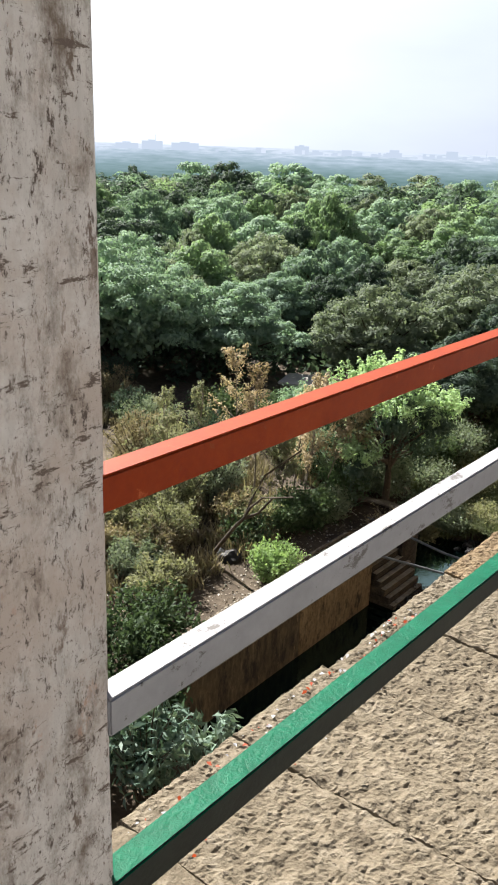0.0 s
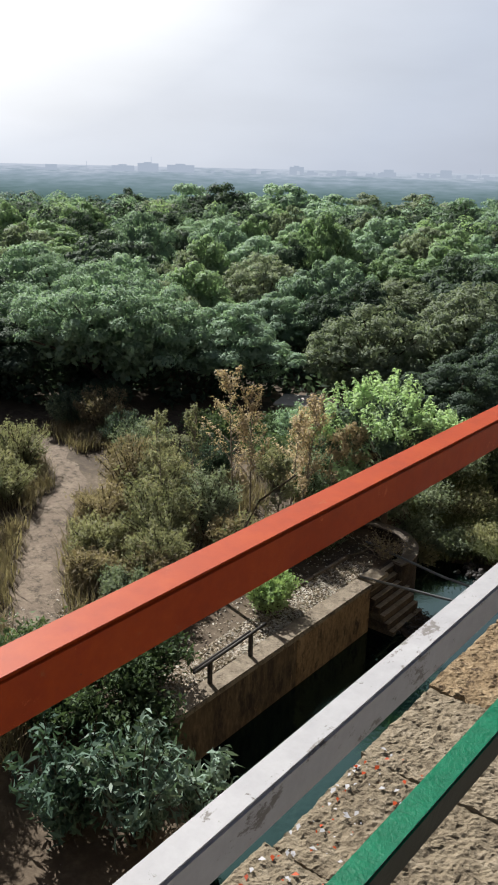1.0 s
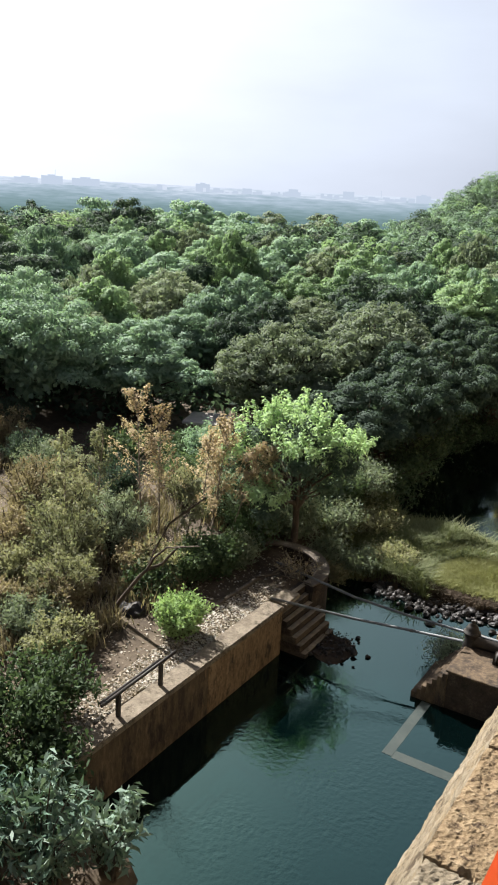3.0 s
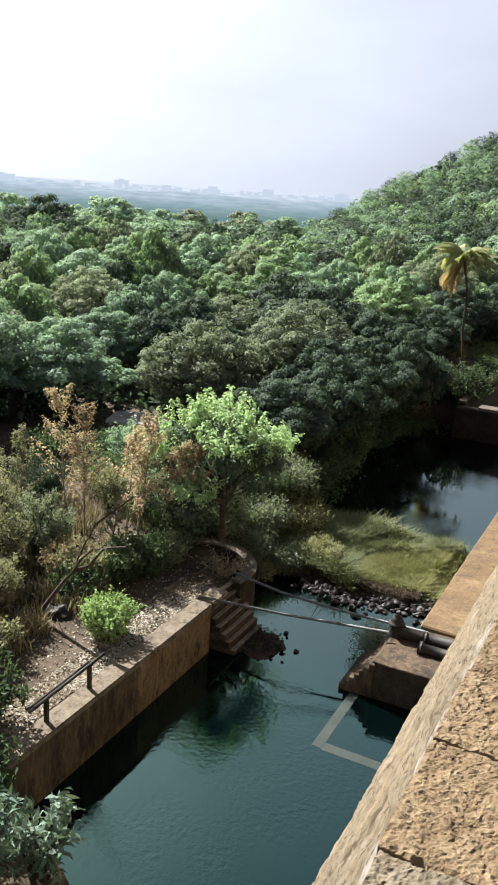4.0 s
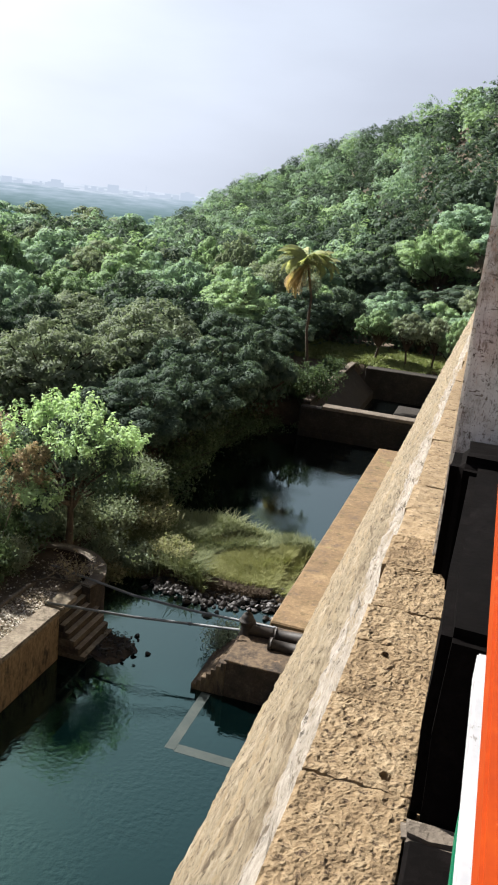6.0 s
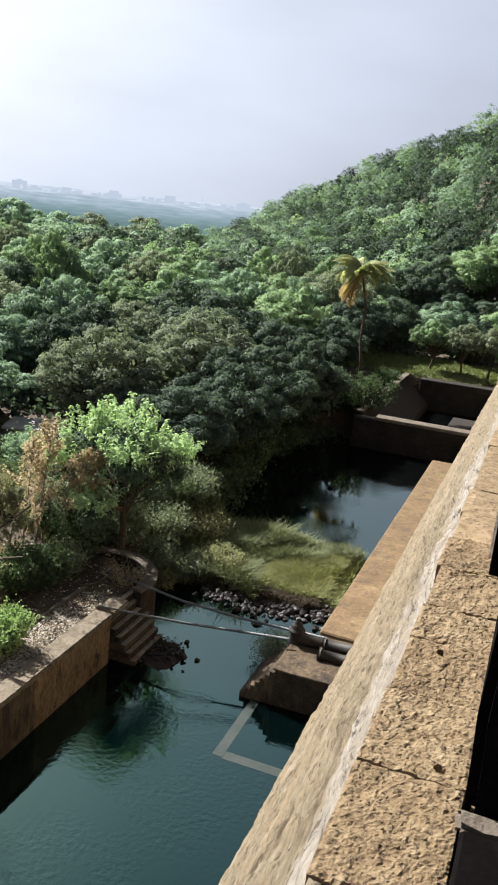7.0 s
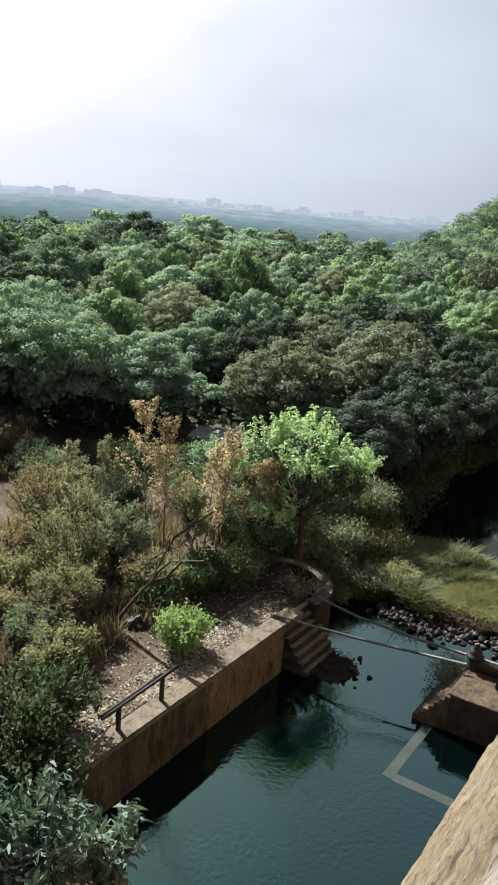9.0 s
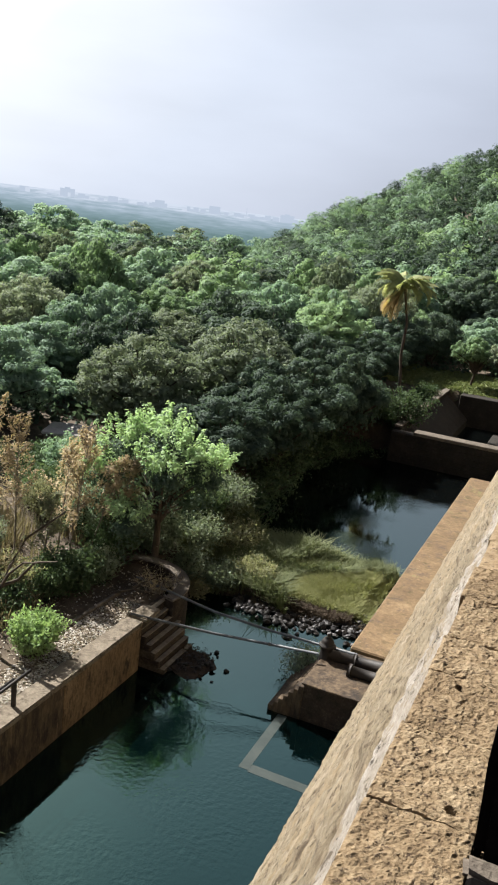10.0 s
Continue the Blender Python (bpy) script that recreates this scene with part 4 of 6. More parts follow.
for i in range(7):
    part("kerb_stone", roughen(box(-10.98, -10.87, 14.7 + i * 0.6, 15.28 + i * 0.6, 1.2, 1.41, 0.02), 0.012, 3.0), M_KERBTOP, kerb)
rag = thing("painted_stone", -12.35, 15.15, 1.3, "dark boulder with a white-painted top edge", "stone")


def lump(size, squash, seed):
    bm = bmesh.new()
    bmesh.ops.create_icosphere(bm, subdivisions=3, radius=size)
    for v in bm.verts:
        v.co *= 1 + 0.3 * noise.noise(v.co * (1.6 / size) + Vector((seed, 0, 0))) + 0.1 * noise.noise(v.co * (5 / size))
        v.co.z *= squash
    return bm


part("boulder", lump(0.36, 0.9, 3.0), M_ROCK, rag)
white = part("white_edge", lump(0.13, 0.9, 8.0), M_WHITE, rag, "flaking white paint")
white.location = (-0.3, -0.1, 0.2)

# ---- trees ----
rng = np.random.default_rng(7)


def sprays(rng, A, D, length, per, wide):
    """Points along feathery shoots: feet A, directions D; the leaves stand off to the sides and thin out at the tip."""
    k = np.repeat(np.arange(len(A)), per)
    q = rng.uniform(0.05, 1.0, len(k))[:, None]
    D = D / np.linalg.norm(D, axis=1, keepdims=True)
    off = rng.normal(size=(len(k), 3)) * wide * (1.1 - 0.7 * q)
    P = A[k] + D[k] * q * np.asarray(length)[k][:, None] + off
    N = off / wide * 0.6 + D[k] * 0.3 + rng.normal(size=off.shape) * 0.3 + [0, 0, 0.5]
    return P, N


def bright_tree_meshes():
    """A spreading tree on a forked stem: an umbrella of layered boughs with feathery shoots on top, coloured as sunlit.
    """
    r = np.random.default_rng(14)
    tubes = [tube_arrays([(0, 0, -0.3), (0.03, 0.02, 0.7), (0.0, 0.05, 1.3)], [0.13, 0.1, 0.085], 8)]
    heads = []
    for i in range(26):
        a = 2 * np.pi * (i * 0.382 + r.uniform(-0.04, 0.04))
        q = math.sqrt((i + 0.6) / 26.0)
        reach = 1.75 * q * r.uniform(0.85, 1.1)
        z = 3.55 - 1.0 * q ** 2.2 + r.uniform(-0.25, 0.25) - (1.25 if i % 4 == 3 else 0.0)
        heads.append((math.cos(a) * reach, math.sin(a) * reach, z, r.uniform(0.42, 0.66)))
        hx, hy, hz, _ = heads[-1]
        foot = 1.0 + 0.6 * r.uniform()
        tubes.append(tube_arrays([(0.02, 0.03, foot), (hx * 0.3, hy * 0.3, foot + (hz - foot) * 0.5), (hx * 0.75, hy * 0.75, hz - 0.25), (hx, hy, hz + 0.1)], [0.06, 0.042, 0.026, 0.01], 5))
    tv, tf = join_arrays(tubes)
    Hd = np.array(heads)
    k = r.integers(len(Hd), size=10500)
    d = r.normal(size=(len(k), 3))
    d /= np.linalg.norm(d, axis=1, keepdims=True)
    P = Hd[k, :3] + d * (Hd[k, 3] * r.uniform(0.3, 1.0, len(k)))[:, None] * [1.1, 1.1, 0.55] - [0, 0, 0.1]
    hang = r.uniform(size=len(k)) < 0.14
    P[hang, 2] -= r.uniform(0.2, 0.9, hang.sum())
    cv, cf = leaves(r, P, d + r.normal(size=d.shape) * 0.4 + [0, 0, 0.3], 0.115, 0.45)
    n = 210
    k = r.integers(len(Hd), size=n)
    d = r.normal(size=(n, 3))
    d[:, 2] = np.abs(d[:, 2]) + 0.45
    d /= np.linalg.norm(d, axis=1, keepdims=True)
    A = Hd[k, :3] + d * Hd[k, 3:4] * [1.0, 1.0, 0.45]
    out = np.stack([Hd[k, 0] * 0.2, Hd[k, 1] * 0.2, np.full(n, 0.75)], 1)
    P, N = sprays(r, A, d * 0.7 + out + r.normal(size=(n, 3)) * 0.2, r.uniform(0.35, 0.85, n), 44, 0.08)
    yv, yf = leaves(r, P, N, 0.12, 0.4)
    # dark crown, bright shoots: sun and own shade are in the leaf colours
    return np_mesh("trunk", tv, tf, M_BARK), np_mesh("crown", cv, cf, L_DARK), np_mesh("young_leaves", yv, yf, L_SUNNY)


T_BRIGHT = bright_tree_meshes()
T_LEAFY = [tree_meshes("leafy", 20 + k, 7.0, 5.2, 0.4, L_MID, M_BARK, 25000, 0.16, 190, inner=0.5, tuft=0.6, flat=0.85, core=220) for k in range(3)]
T_DARK = [tree_meshes("dark", 30 + k, 7.0, 5.2, 0.3, L_DARK, M_BARK, 25000, 0.16, 190, inner=0.5, tuft=0.58, flat=0.85, core=220) for k in range(3)]
T_OLIVE = [tree_meshes("olive", 40 + k, 7.0, 5.0, 0.4, L_OLIVE, M_BARK, 22000, 0.15, 280, inner=0.35, tuft=0.44, flat=0.85, core=150) for k in range(2)]
T_YOUNG = [tree_meshes("young", 50 + k, 7.0, 5.0, 0.4, L_BRIGHT, M_BARK, 25000, 0.16, 190, inner=0.5, tuft=0.58, shoots=60, flat=0.85, core=220) for k in range(2)]
T_STEM = [tree_meshes("stem", 56 + k, 7.0, 5.2, 2.3, L_OLIVE if k else L_BRIGHT, M_BARK, 15000, 0.2, 240, inner=0.5, tuft=0.46, flat=0.7, core=70, trunk=0.17) for k in range(2)]
T_BIG = [tree_meshes("big", 80 + k, 11.0, 6.2, 0.4, L_MID, M_BARK, 46000, 0.15, 330, inner=0.45, tuft=0.66, flat=0.85, core=420, trunk=0.2) for k in range(2)]
F_LEAFY = [tree_meshes("leafy", 60 + k, 7.0, 5.2, 0.4, L_MID, M_BARK, 9000, 0.24, 120, inner=0.5, tuft=0.74, flat=0.85, core=150) for k in range(3)]
F_DARK = [tree_meshes("dark", 65 + k, 7.0, 5.2, 0.3, L_DARK, M_BARK, 9000, 0.24, 120, inner=0.5, tuft=0.72, flat=0.85, core=150) for k in range(3)]
F_OLIVE = [tree_meshes("olive", 70 + k, 7.0, 5.0, 0.4, L_OLIVE, M_BARK, 9000, 0.22, 160, inner=0.45, tuft=0.58, flat=0.85, core=120) for k in range(2)]
F_YOUNG = [tree_meshes("young", 75 + k, 7.0, 5.0, 0.4, L_BRIGHT, M_BARK, 9000, 0.24, 120, inner=0.5, tuft=0.74, flat=0.85, core=150) for k in range(2)]

bright = tree(T_BRIGHT, -11.35, 21.5, 1.25, 0, 1.06, "bright yellow-green leafy tree by the round wall")
mesh_part("young_leaves", T_BRIGHT[2], bright, "yellow-green shoot leaves coloured as sunlit")
placed = [(-11.35, 21.5, 2.3)]


def hero(meshes, x, y, diam, top, label, wide=7.0, high=5.1):
    z = float(ground_z(x, y))
    tree(meshes, x, y, z, rng.uniform(0, 360), diam / wide, label, group="woodland trees", sz=(top - z) / high)
    placed.append((x, y, diam * 0.42))


GREEN_T, DARK_T, GREY_T = "leafy mid-green woodland tree", "dense dark green woodland tree", "grey-green sparse woodland tree"
LIGHT_T = "light yellow-green woodland tree"
hero(T_OLIVE[0], -17.2, 40.6, 8.0, 6.6, GREY_T)
hero(T_DARK[1], -14.2, 43.8, 5.8, 5.8, DARK_T)
hero(T_DARK[2], -14.4, 36.8, 5.6, 5.2, DARK_T)
hero(T_DARK[0], -14.3, 32.0, 4.8, 4.2, DARK_T)
hero(T_OLIVE[0], -19.5, 34.0, 6.5, 6.0, GREY_T)
hero(T_YOUNG[0], -18.2, 56.0, 8.0, 6.4, LIGHT_T)
hero(T_DARK[1], -15.2, 49.5, 6.0, 5.0, DARK_T)
hero(T_DARK[0], -13.9, 46.8, 4.6, 4.4, DARK_T)
hero(T_DARK[2], -14.0, 54.0, 5.0, 5.2, DARK_T)
hero(T_DARK[1], -14.6, 61.5, 6.5, 6.0, DARK_T)
hero(T_OLIVE[1], -17.0, 66.0, 7.5, 8.2, GREY_T)
hero(T_BIG[1], -52.0, 61.0, 10.5, 7.3, GREEN_T, 11.0, 6.1)
hero(T_OLIVE[0], -31.8, 41.5, 7.0, 6.9, GREY_T)
hero(T_YOUNG[1], -38.7, 76.7, 10.0, 6.3, LIGHT_T)
hero(T_DARK[0], -40.7, 110.9, 15.0, 7.3, DARK_T)
hero(T_BIG[0], -28.5, 25.8, 10.0, 7.5, GREEN_T, 11.0, 6.1)
hero(T_DARK[2], -32.5, 21.0, 7.5, 6.0, DARK_T)
hero(T_BIG[1], -35.0, 28.5, 9.0, 7.0, GREEN_T, 11.0, 6.1)
hero(T_LEAFY[1], -24.6, 30.0, 6.5, 5.6, GREEN_T)
hero(T_LEAFY[1], -61.8, 73.9, 11.0, 6.8, GREEN_T)
hero(T_YOUNG[0], -48.6, 39.5, 8.5, 6.3, LIGHT_T)
hero(T_LEAFY[2], -26.5, 36.0, 6.0, 5.4, GREEN_T)
hero(T_OLIVE[0], -24.0, 45.0, 7.5, 5.8, GREY_T)
hero(T_YOUNG[1], -28.0, 52.0, 7.5, 6.2, LIGHT_T)
hero(T_DARK[2], -13.6, 73.8, 6.0, 5.4, DARK_T)
hero(T_DARK[1], -12.4, 83.0, 8.0, 9.0, DARK_T)
hero(T_YOUNG[1], -6.4, 84.0, 8.5, 11.2, LIGHT_T)
hero(T_LEAFY[2], -1.0, 85.0, 8.0, 11.6, GREEN_T)
hero(T_DARK[0], -9.0, 77.0, 6.5, 6.2, DARK_T)
hero(T_DARK[1], -3.6, 76.5, 6.5, 6.6, DARK_T)
hero(T_LEAFY[1], -9.2, 68.5, 4.6, 5.0, GREEN_T)
hero(T_DARK[0], -5.6, 66.5, 4.6, 5.2, DARK_T)
hero(T_LEAFY[0], -2.2, 66.5, 4.6, 5.4, GREEN_T)
# on the pond bank the dark leaf colour stands in for shade
hero(T_DARK[1], -13.3, 30.2, 5.2, 4.6, DARK_T)
hero(T_DARK[2], -12.9, 34.2, 5.0, 5.0, DARK_T)
hero(T_DARK[0], -12.9, 38.6, 5.6, 5.4, DARK_T)
hero(T_DARK[0], -12.4, 42.6, 5.2, 5.4, DARK_T)
hero(T_DARK[1], -12.3, 45.6, 3.6, 3.6, DARK_T)
hero(T_LEAFY[1], -14.6, 57.4, 4.6, 4.9, GREEN_T)

hero(T_STEM[0], -8.3, 61.0, 3.4, 5.2, LIGHT_T)
hero(T_STEM[1], -6.0, 60.4, 3.2, 5.3, GREY_T)
hero(T_STEM[1], -4.2, 60.6, 3.2, 5.2, GREY_T)
hero(T_STEM[0], -2.6, 60.2, 3.0, 5.4, LIGHT_T)


def far_hero(meshes, az, d, diam, drop, label):
    """A tall tree at the far edge of the wood: its top lies that many degrees below eye level."""
    a = radians(az)
    hero(meshes, -d * math.sin(a), d * math.cos(a), diam * 1.4, 11.7 - d * math.tan(radians(drop)), label)


far_hero(F_LEAFY[1], 42.4, 122, 7.5, 1.0, GREEN_T)
far_hero(F_DARK[1], 40.3, 120, 7.5, 1.0, DARK_T)
far_hero(F_LEAFY[2], 36.4, 120, 9.5, 0.9, GREEN_T)
far_hero(F_DARK[0], 46.3, 130, 5.5, 1.45, DARK_T)
far_hero(F_OLIVE[1], 27.6, 120, 10.0, 1.25, GREY_T)
far_hero(F_LEAFY[0], 33.0, 112, 10.0, 1.5, GREEN_T)
far_hero(F_OLIVE[0], 44.4, 112, 9.0, 2.1, GREY_T)
far_hero(F_OLIVE[0], 31.0, 118, 8.0, 1.4, GREY_T)
far_hero(F_DARK[0], 49.5, 105, 10.0, 2.6, DARK_T)
far_hero(F_LEAFY[0], 24.6, 110, 8.0, 1.5, GREEN_T)

far_kinds = [(F_LEAFY, GREEN_T), (F_DARK, DARK_T), (F_OLIVE, GREY_T), (F_YOUNG, LIGHT_T)]
kinds = [(T_LEAFY, GREEN_T), (T_DARK, DARK_T), (T_OLIVE, GREY_T), (T_YOUNG, LIGHT_T)]


def in_woods(x, y):
    """Where the wood stands: behind the scrub, west of the ponds, and past the clearing by the palm."""
    if ((x + 8.0) / 5.6) ** 2 + ((y - 60.5) / 5.2) ** 2 < 1:
        return False
    if x > -13.8 and y < 66:
        return False
    return y > float(np.interp(x, [-80, -38, -28, -22, -16.5, -13.8], [-4, 13, 23, 31, 33, 30]))


tries = 0
while len(placed) < 300 and tries < 30000:
    tries += 1
    az = radians(rng.uniform(-6, 66))
    d = rng.uniform(26, 100)
    x, y = -d * math.sin(az), d * math.cos(az)
    if not in_woods(x, y):
        continue
    r = rng.uniform(1.9, 3.4) + 1.6 * rng.uniform() ** 3
    if any((x - a) ** 2 + (y - b) ** 2 < ((r + c) * 0.84) ** 2 for a, b, c in placed):
        continue
    ms, lab = (kinds if d < 46 else far_kinds)[rng.choice(4, p=[0.36, 0.22, 0.14, 0.28])]
    z = float(ground_z(x, y))
    tree(ms[rng.integers(len(ms))], x, y, z, rng.uniform(0, 360), r / 3.0, lab, group="woodland trees", sz=rng.uniform(0.7, 1.05) + 0.45 * rng.uniform() ** 3)
    placed.append((x, y, r))


# ---- far woods ----
def woods(name, seed, X, Y, size, diam, tufts, mat, label, tall=1.0):
    """Many far trees in one mesh: each crown is some domed boughs, with clumps of leaves over darker inner leaves."""
    r = np.random.default_rng(seed)
    count, per, arms = len(X), 24, 8
    Z = ground_z(X, Y)
    R = diam / 2 * r.uniform(0.75, 1.3, count)
    H = tall * R * r.uniform(1.15, 1.6, count) + 1.5
    k = np.repeat(np.arange(count), arms)
    ba = r.uniform(0, 2 * np.pi, len(k))
    bq = np.sqrt(r.uniform(0.0, 1.0, len(k)))
    BR = R[k] * r.uniform(0.34, 0.5, len(k))
    BX, BY = X[k] + np.cos(ba) * bq * R[k] * 0.62, Y[k] + np.sin(ba) * bq * R[k] * 0.62
    BZ = Z[k] + H[k] * (1 - 0.45 * bq ** 2 * r.uniform(0.5, 1.3, len(k))) - BR * 0.8
    each = max(4, tufts // 13)
    m = np.repeat(np.arange(len(k)), each)
    d = r.normal(size=(len(m), 3))
    d /= np.linalg.norm(d, axis=1, keepdims=True)
    d[:, 2] = np.where(d[:, 2] < -0.35, -d[:, 2], d[:, 2])
    C = np.stack([BX[m], BY[m], BZ[m]], 1) + d * BR[m, None] * r.uniform(0.85, 1.08, len(m))[:, None]
    t = np.repeat(np.arange(len(m)), per)
    e = r.normal(size=(len(t), 3))
    e /= np.linalg.norm(e, axis=1, keepdims=True)
    e[:, 2] = np.abs(e[:, 2])
    P = C[t] + e * (BR[m][t] * 0.4 * r.uniform(0.6, 1.3, len(m))[t])[:, None]
    N = d[t] * 0.7 + e * 0.7 + r.normal(size=e.shape) * 0.15 + [0, 0, 0.12]
    V, F = leaves(r, P, N, size, 0.65)
    k = np.repeat(np.arange(count), 100)
    c = r.normal(size=(len(k), 3))
    c *= (0.78 * r.uniform(0, 1, len(k)) ** 0.4 / np.linalg.norm(c, axis=1))[:, None]
    P = np.stack([X[k] + c[:, 0] * R[k], Y[k] + c[:, 1] * R[k], Z[k] + H[k] * 0.36 + c[:, 2] * H[k] * 0.48], 1)
    core = leaves(r, P, c + r.normal(size=c.shape) * 0.3, 0.65, 0.8)
    V, F = join_arrays([(V, F), core])
    return tagged(mesh_part(name, np_mesh(name, V, F, mat), None), label, "woods", kind="stuff")


def spread_out(r, n, pick, apart):
    """Places that keep a distance from one another."""
    out, cell = [], {}
    for _ in range(n * 60):
        x, y = pick(r)
        key = (int(x // apart), int(y // apart))
        near = [q for i in (-1, 0, 1) for j in (-1, 0, 1) for q in cell.get((key[0] + i, key[1] + j), ())]
        if all((x - a) ** 2 + (y - b) ** 2 > apart ** 2 for a, b in near):
            out.append((x, y))
            cell.setdefault(key, []).append((x, y))
            if len(out) == n:
                break
    return np.array(out)


def on_hill(r):
    while True:
        az, d = r.uniform(-7, 23), math.sqrt(r.uniform(70 ** 2, 235 ** 2))
        a = radians(az)
        x, y = -d * math.sin(a), d * math.cos(a)
        crest = float(np.interp(az, [-10, 3, 19, 28], [125, 140, 205, 240]))
        if d < crest + 14 and float(hill(np.array(x), np.array(y))) > 0.5 and not (d < 95 and (az > 14 or az < 12)):
            return x, y


def on_plain(r):
    while True:
        az, d = r.uniform(10, 68), math.sqrt(r.uniform(88 ** 2, 175 ** 2))
        if d < float(np.interp(az, [10, 20, 24, 37, 41, 60], [120, 165, 158, 150, 170, 170])):
            a = radians(az)
            return -d * math.sin(a), d * math.cos(a)


hill_places = spread_out(np.random.default_rng(3), 820, on_hill, 3.5)
plain_places = spread_out(np.random.default_rng(5), 720, on_plain, 4.1)
for seed, places, k0, size, diam, tufts, mat, label in (
        (13, hill_places, (0, 3), 0.27, 5.8, 72, L_MID, "dense green woods covering the hillside"),
        (14, hill_places, (1, 2, 4), 0.27, 5.8, 72, L_DARK, "dark green trees among the hillside woods"),
        (18, hill_places, (5,), 0.27, 5.4, 72, L_BRIGHT, "light green trees among the hillside woods"),
        (15, plain_places, (0, 3), 0.32, 6.4, 64, L_MID, "green tree canopy reaching far out"),
        (16, plain_places, (1, 2, 4), 0.32, 6.4, 64, L_DARK, "dark green tree canopy reaching far out"),
        (19, plain_places, (5,), 0.32, 6.0, 64, L_BRIGHT, "light green tree canopy reaching far out")):
    pick = np.isin(np.random.default_rng(6).integers(0, 6, len(places)), k0)
    if places is hill_places:                  # dark leaves all over the hill's foot stand in for its shade
        low_down = np.hypot(places[:, 0], places[:, 1]) < 112
        pick = pick | low_down if mat is L_DARK else pick & ~low_down
    woods("hill_woods" if places is hill_places else "far_woods", seed, places[pick, 0], places[pick, 1], size, diam, tufts, mat, label, 0.9)


# ---- undergrowth, scrub, shrubs ----
def undergrowth():
    r = np.random.default_rng(12)
    pts = []
    while len(pts) < 5200:
        az = radians(r.uniform(-6, 66))
        d = 22 + 98 * r.uniform() ** 1.3
        x, y = -d * math.sin(az), d * math.cos(az)
        if in_woods(x, y):
            pts.append((x, y, r.uniform(0.4, 1.2)))
    A = np.array(pts)
    k = np.repeat(np.arange(len(A)), 16)
    off = r.normal(size=(len(k), 3)) * A[k, 2:3] * [0.6, 0.6, 0.4]
    Z = ground_z(A[:, 0], A[:, 1])
    P = np.stack([A[k, 0] + off[:, 0], A[k, 1] + off[:, 1], Z[k] + 0.1 + np.abs(off[:, 2]) * 1.8], 1)
    N = r.normal(size=P.shape)
    N[:, 2] = np.abs(N[:, 2]) + 0.4
    return leaves(r, P, N, 0.34, 0.6)


tagged(mesh_part("undergrowth", np_mesh("undergrowth", *undergrowth(), L_DARK), None), "dark leafy undergrowth between the trees", "undergrowth", kind="stuff")


def stems_mesh(r, count, height, spread, thick, mat, lean=0.35):
    """Thin stems that rise from one foot and bend outwards; also gives points along their upper parts."""
    tubes, tips = [], []
    for _ in range(count):
        a = r.uniform(0, 2 * np.pi)
        reach = spread * np.sqrt(r.uniform(0.02, 1))
        h = height * r.uniform(0.6, 1.0) * (1 - 0.25 * reach / spread)
        x0 = np.array([np.cos(a), np.sin(a), 0]) * reach * 0.25
        x2 = np.array([np.cos(a) * reach, np.sin(a) * reach, h])
        x1 = x0 * 0.5 + x2 * 0.5 + np.array([r.normal() * 0.1, r.normal() * 0.1, h * 0.12]) - np.array([np.cos(a), np.sin(a), 0]) * reach * lean * 0.4
        path = [x0 - [0, 0, 0.2], x0 * 0.6 + x1 * 0.4, x1, x2]
        tubes.append(tube_arrays(path, [thick, thick * 0.8, thick * 0.6, thick * 0.2], 4))
        for q in r.uniform(0.22, 1.0, 12):
            p = (1 - q) ** 2 * x0 + 2 * q * (1 - q) * x1 + q * q * x2
            tips.append((*p, q))
    return join_arrays(tubes), np.array(tips)


def shrub(name, x, y, height, spread, seed, leaf, label, stems=40, n=5000, size=0.085, aspect=0.42, fuzz=0.2, z=None, bark=None, upright=0.2, category="shrub", group=""):
    r = np.random.default_rng(seed)
    base = float(ground_z(x, y)) if z is None else z
    ob = thing(name, x, y, base, label, category, group)
    (sv, sf), tips = stems_mesh(r, stems, height, spread, 0.016 + 0.006 * height, M_BARK)
    tagged(mesh_part("branchwork", np_mesh("branchwork", sv, sf, bark or M_BARK), ob), kind="stuff")
    k = r.integers(len(tips), size=n)
    P = tips[k, :3] + r.normal(size=(n, 3)) * fuzz * (1.2 - 0.5 * tips[k, 3:4])
    P[:, 2] = np.maximum(P[:, 2], 0.03)
    N = r.normal(size=(n, 3)) + tips[k, :3] * [0.4, 0.4, 0]
    N[:, 2] += upright
    mesh_part("foliage", np_mesh("foliage", *leaves(r, P, N, size, aspect), leaf), ob)
    return ob


SCRUB, DRY = "dry brown and olive scrub bush", "tall dry brown sapling with withered leaves"
PATHLINE = ((-13.6, 10.2), (-15.2, 11.3), (-17.0, 12.8), (-19.7, 15.6), (-20.9, 17.4), (-24.5, 19.2))


def off_path(x, y):
    best = 9.0
    for (ax, ay), (bx, by) in zip(PATHLINE, PATHLINE[1:]):
        t = max(0.0, min(1.0, ((x - ax) * (bx - ax) + (y - ay) * (by - ay)) / ((bx - ax) ** 2 + (by - ay) ** 2)))
        best = min(best, math.hypot(x - ax - t * (bx - ax), y - ay - t * (by - ay)))
    return best


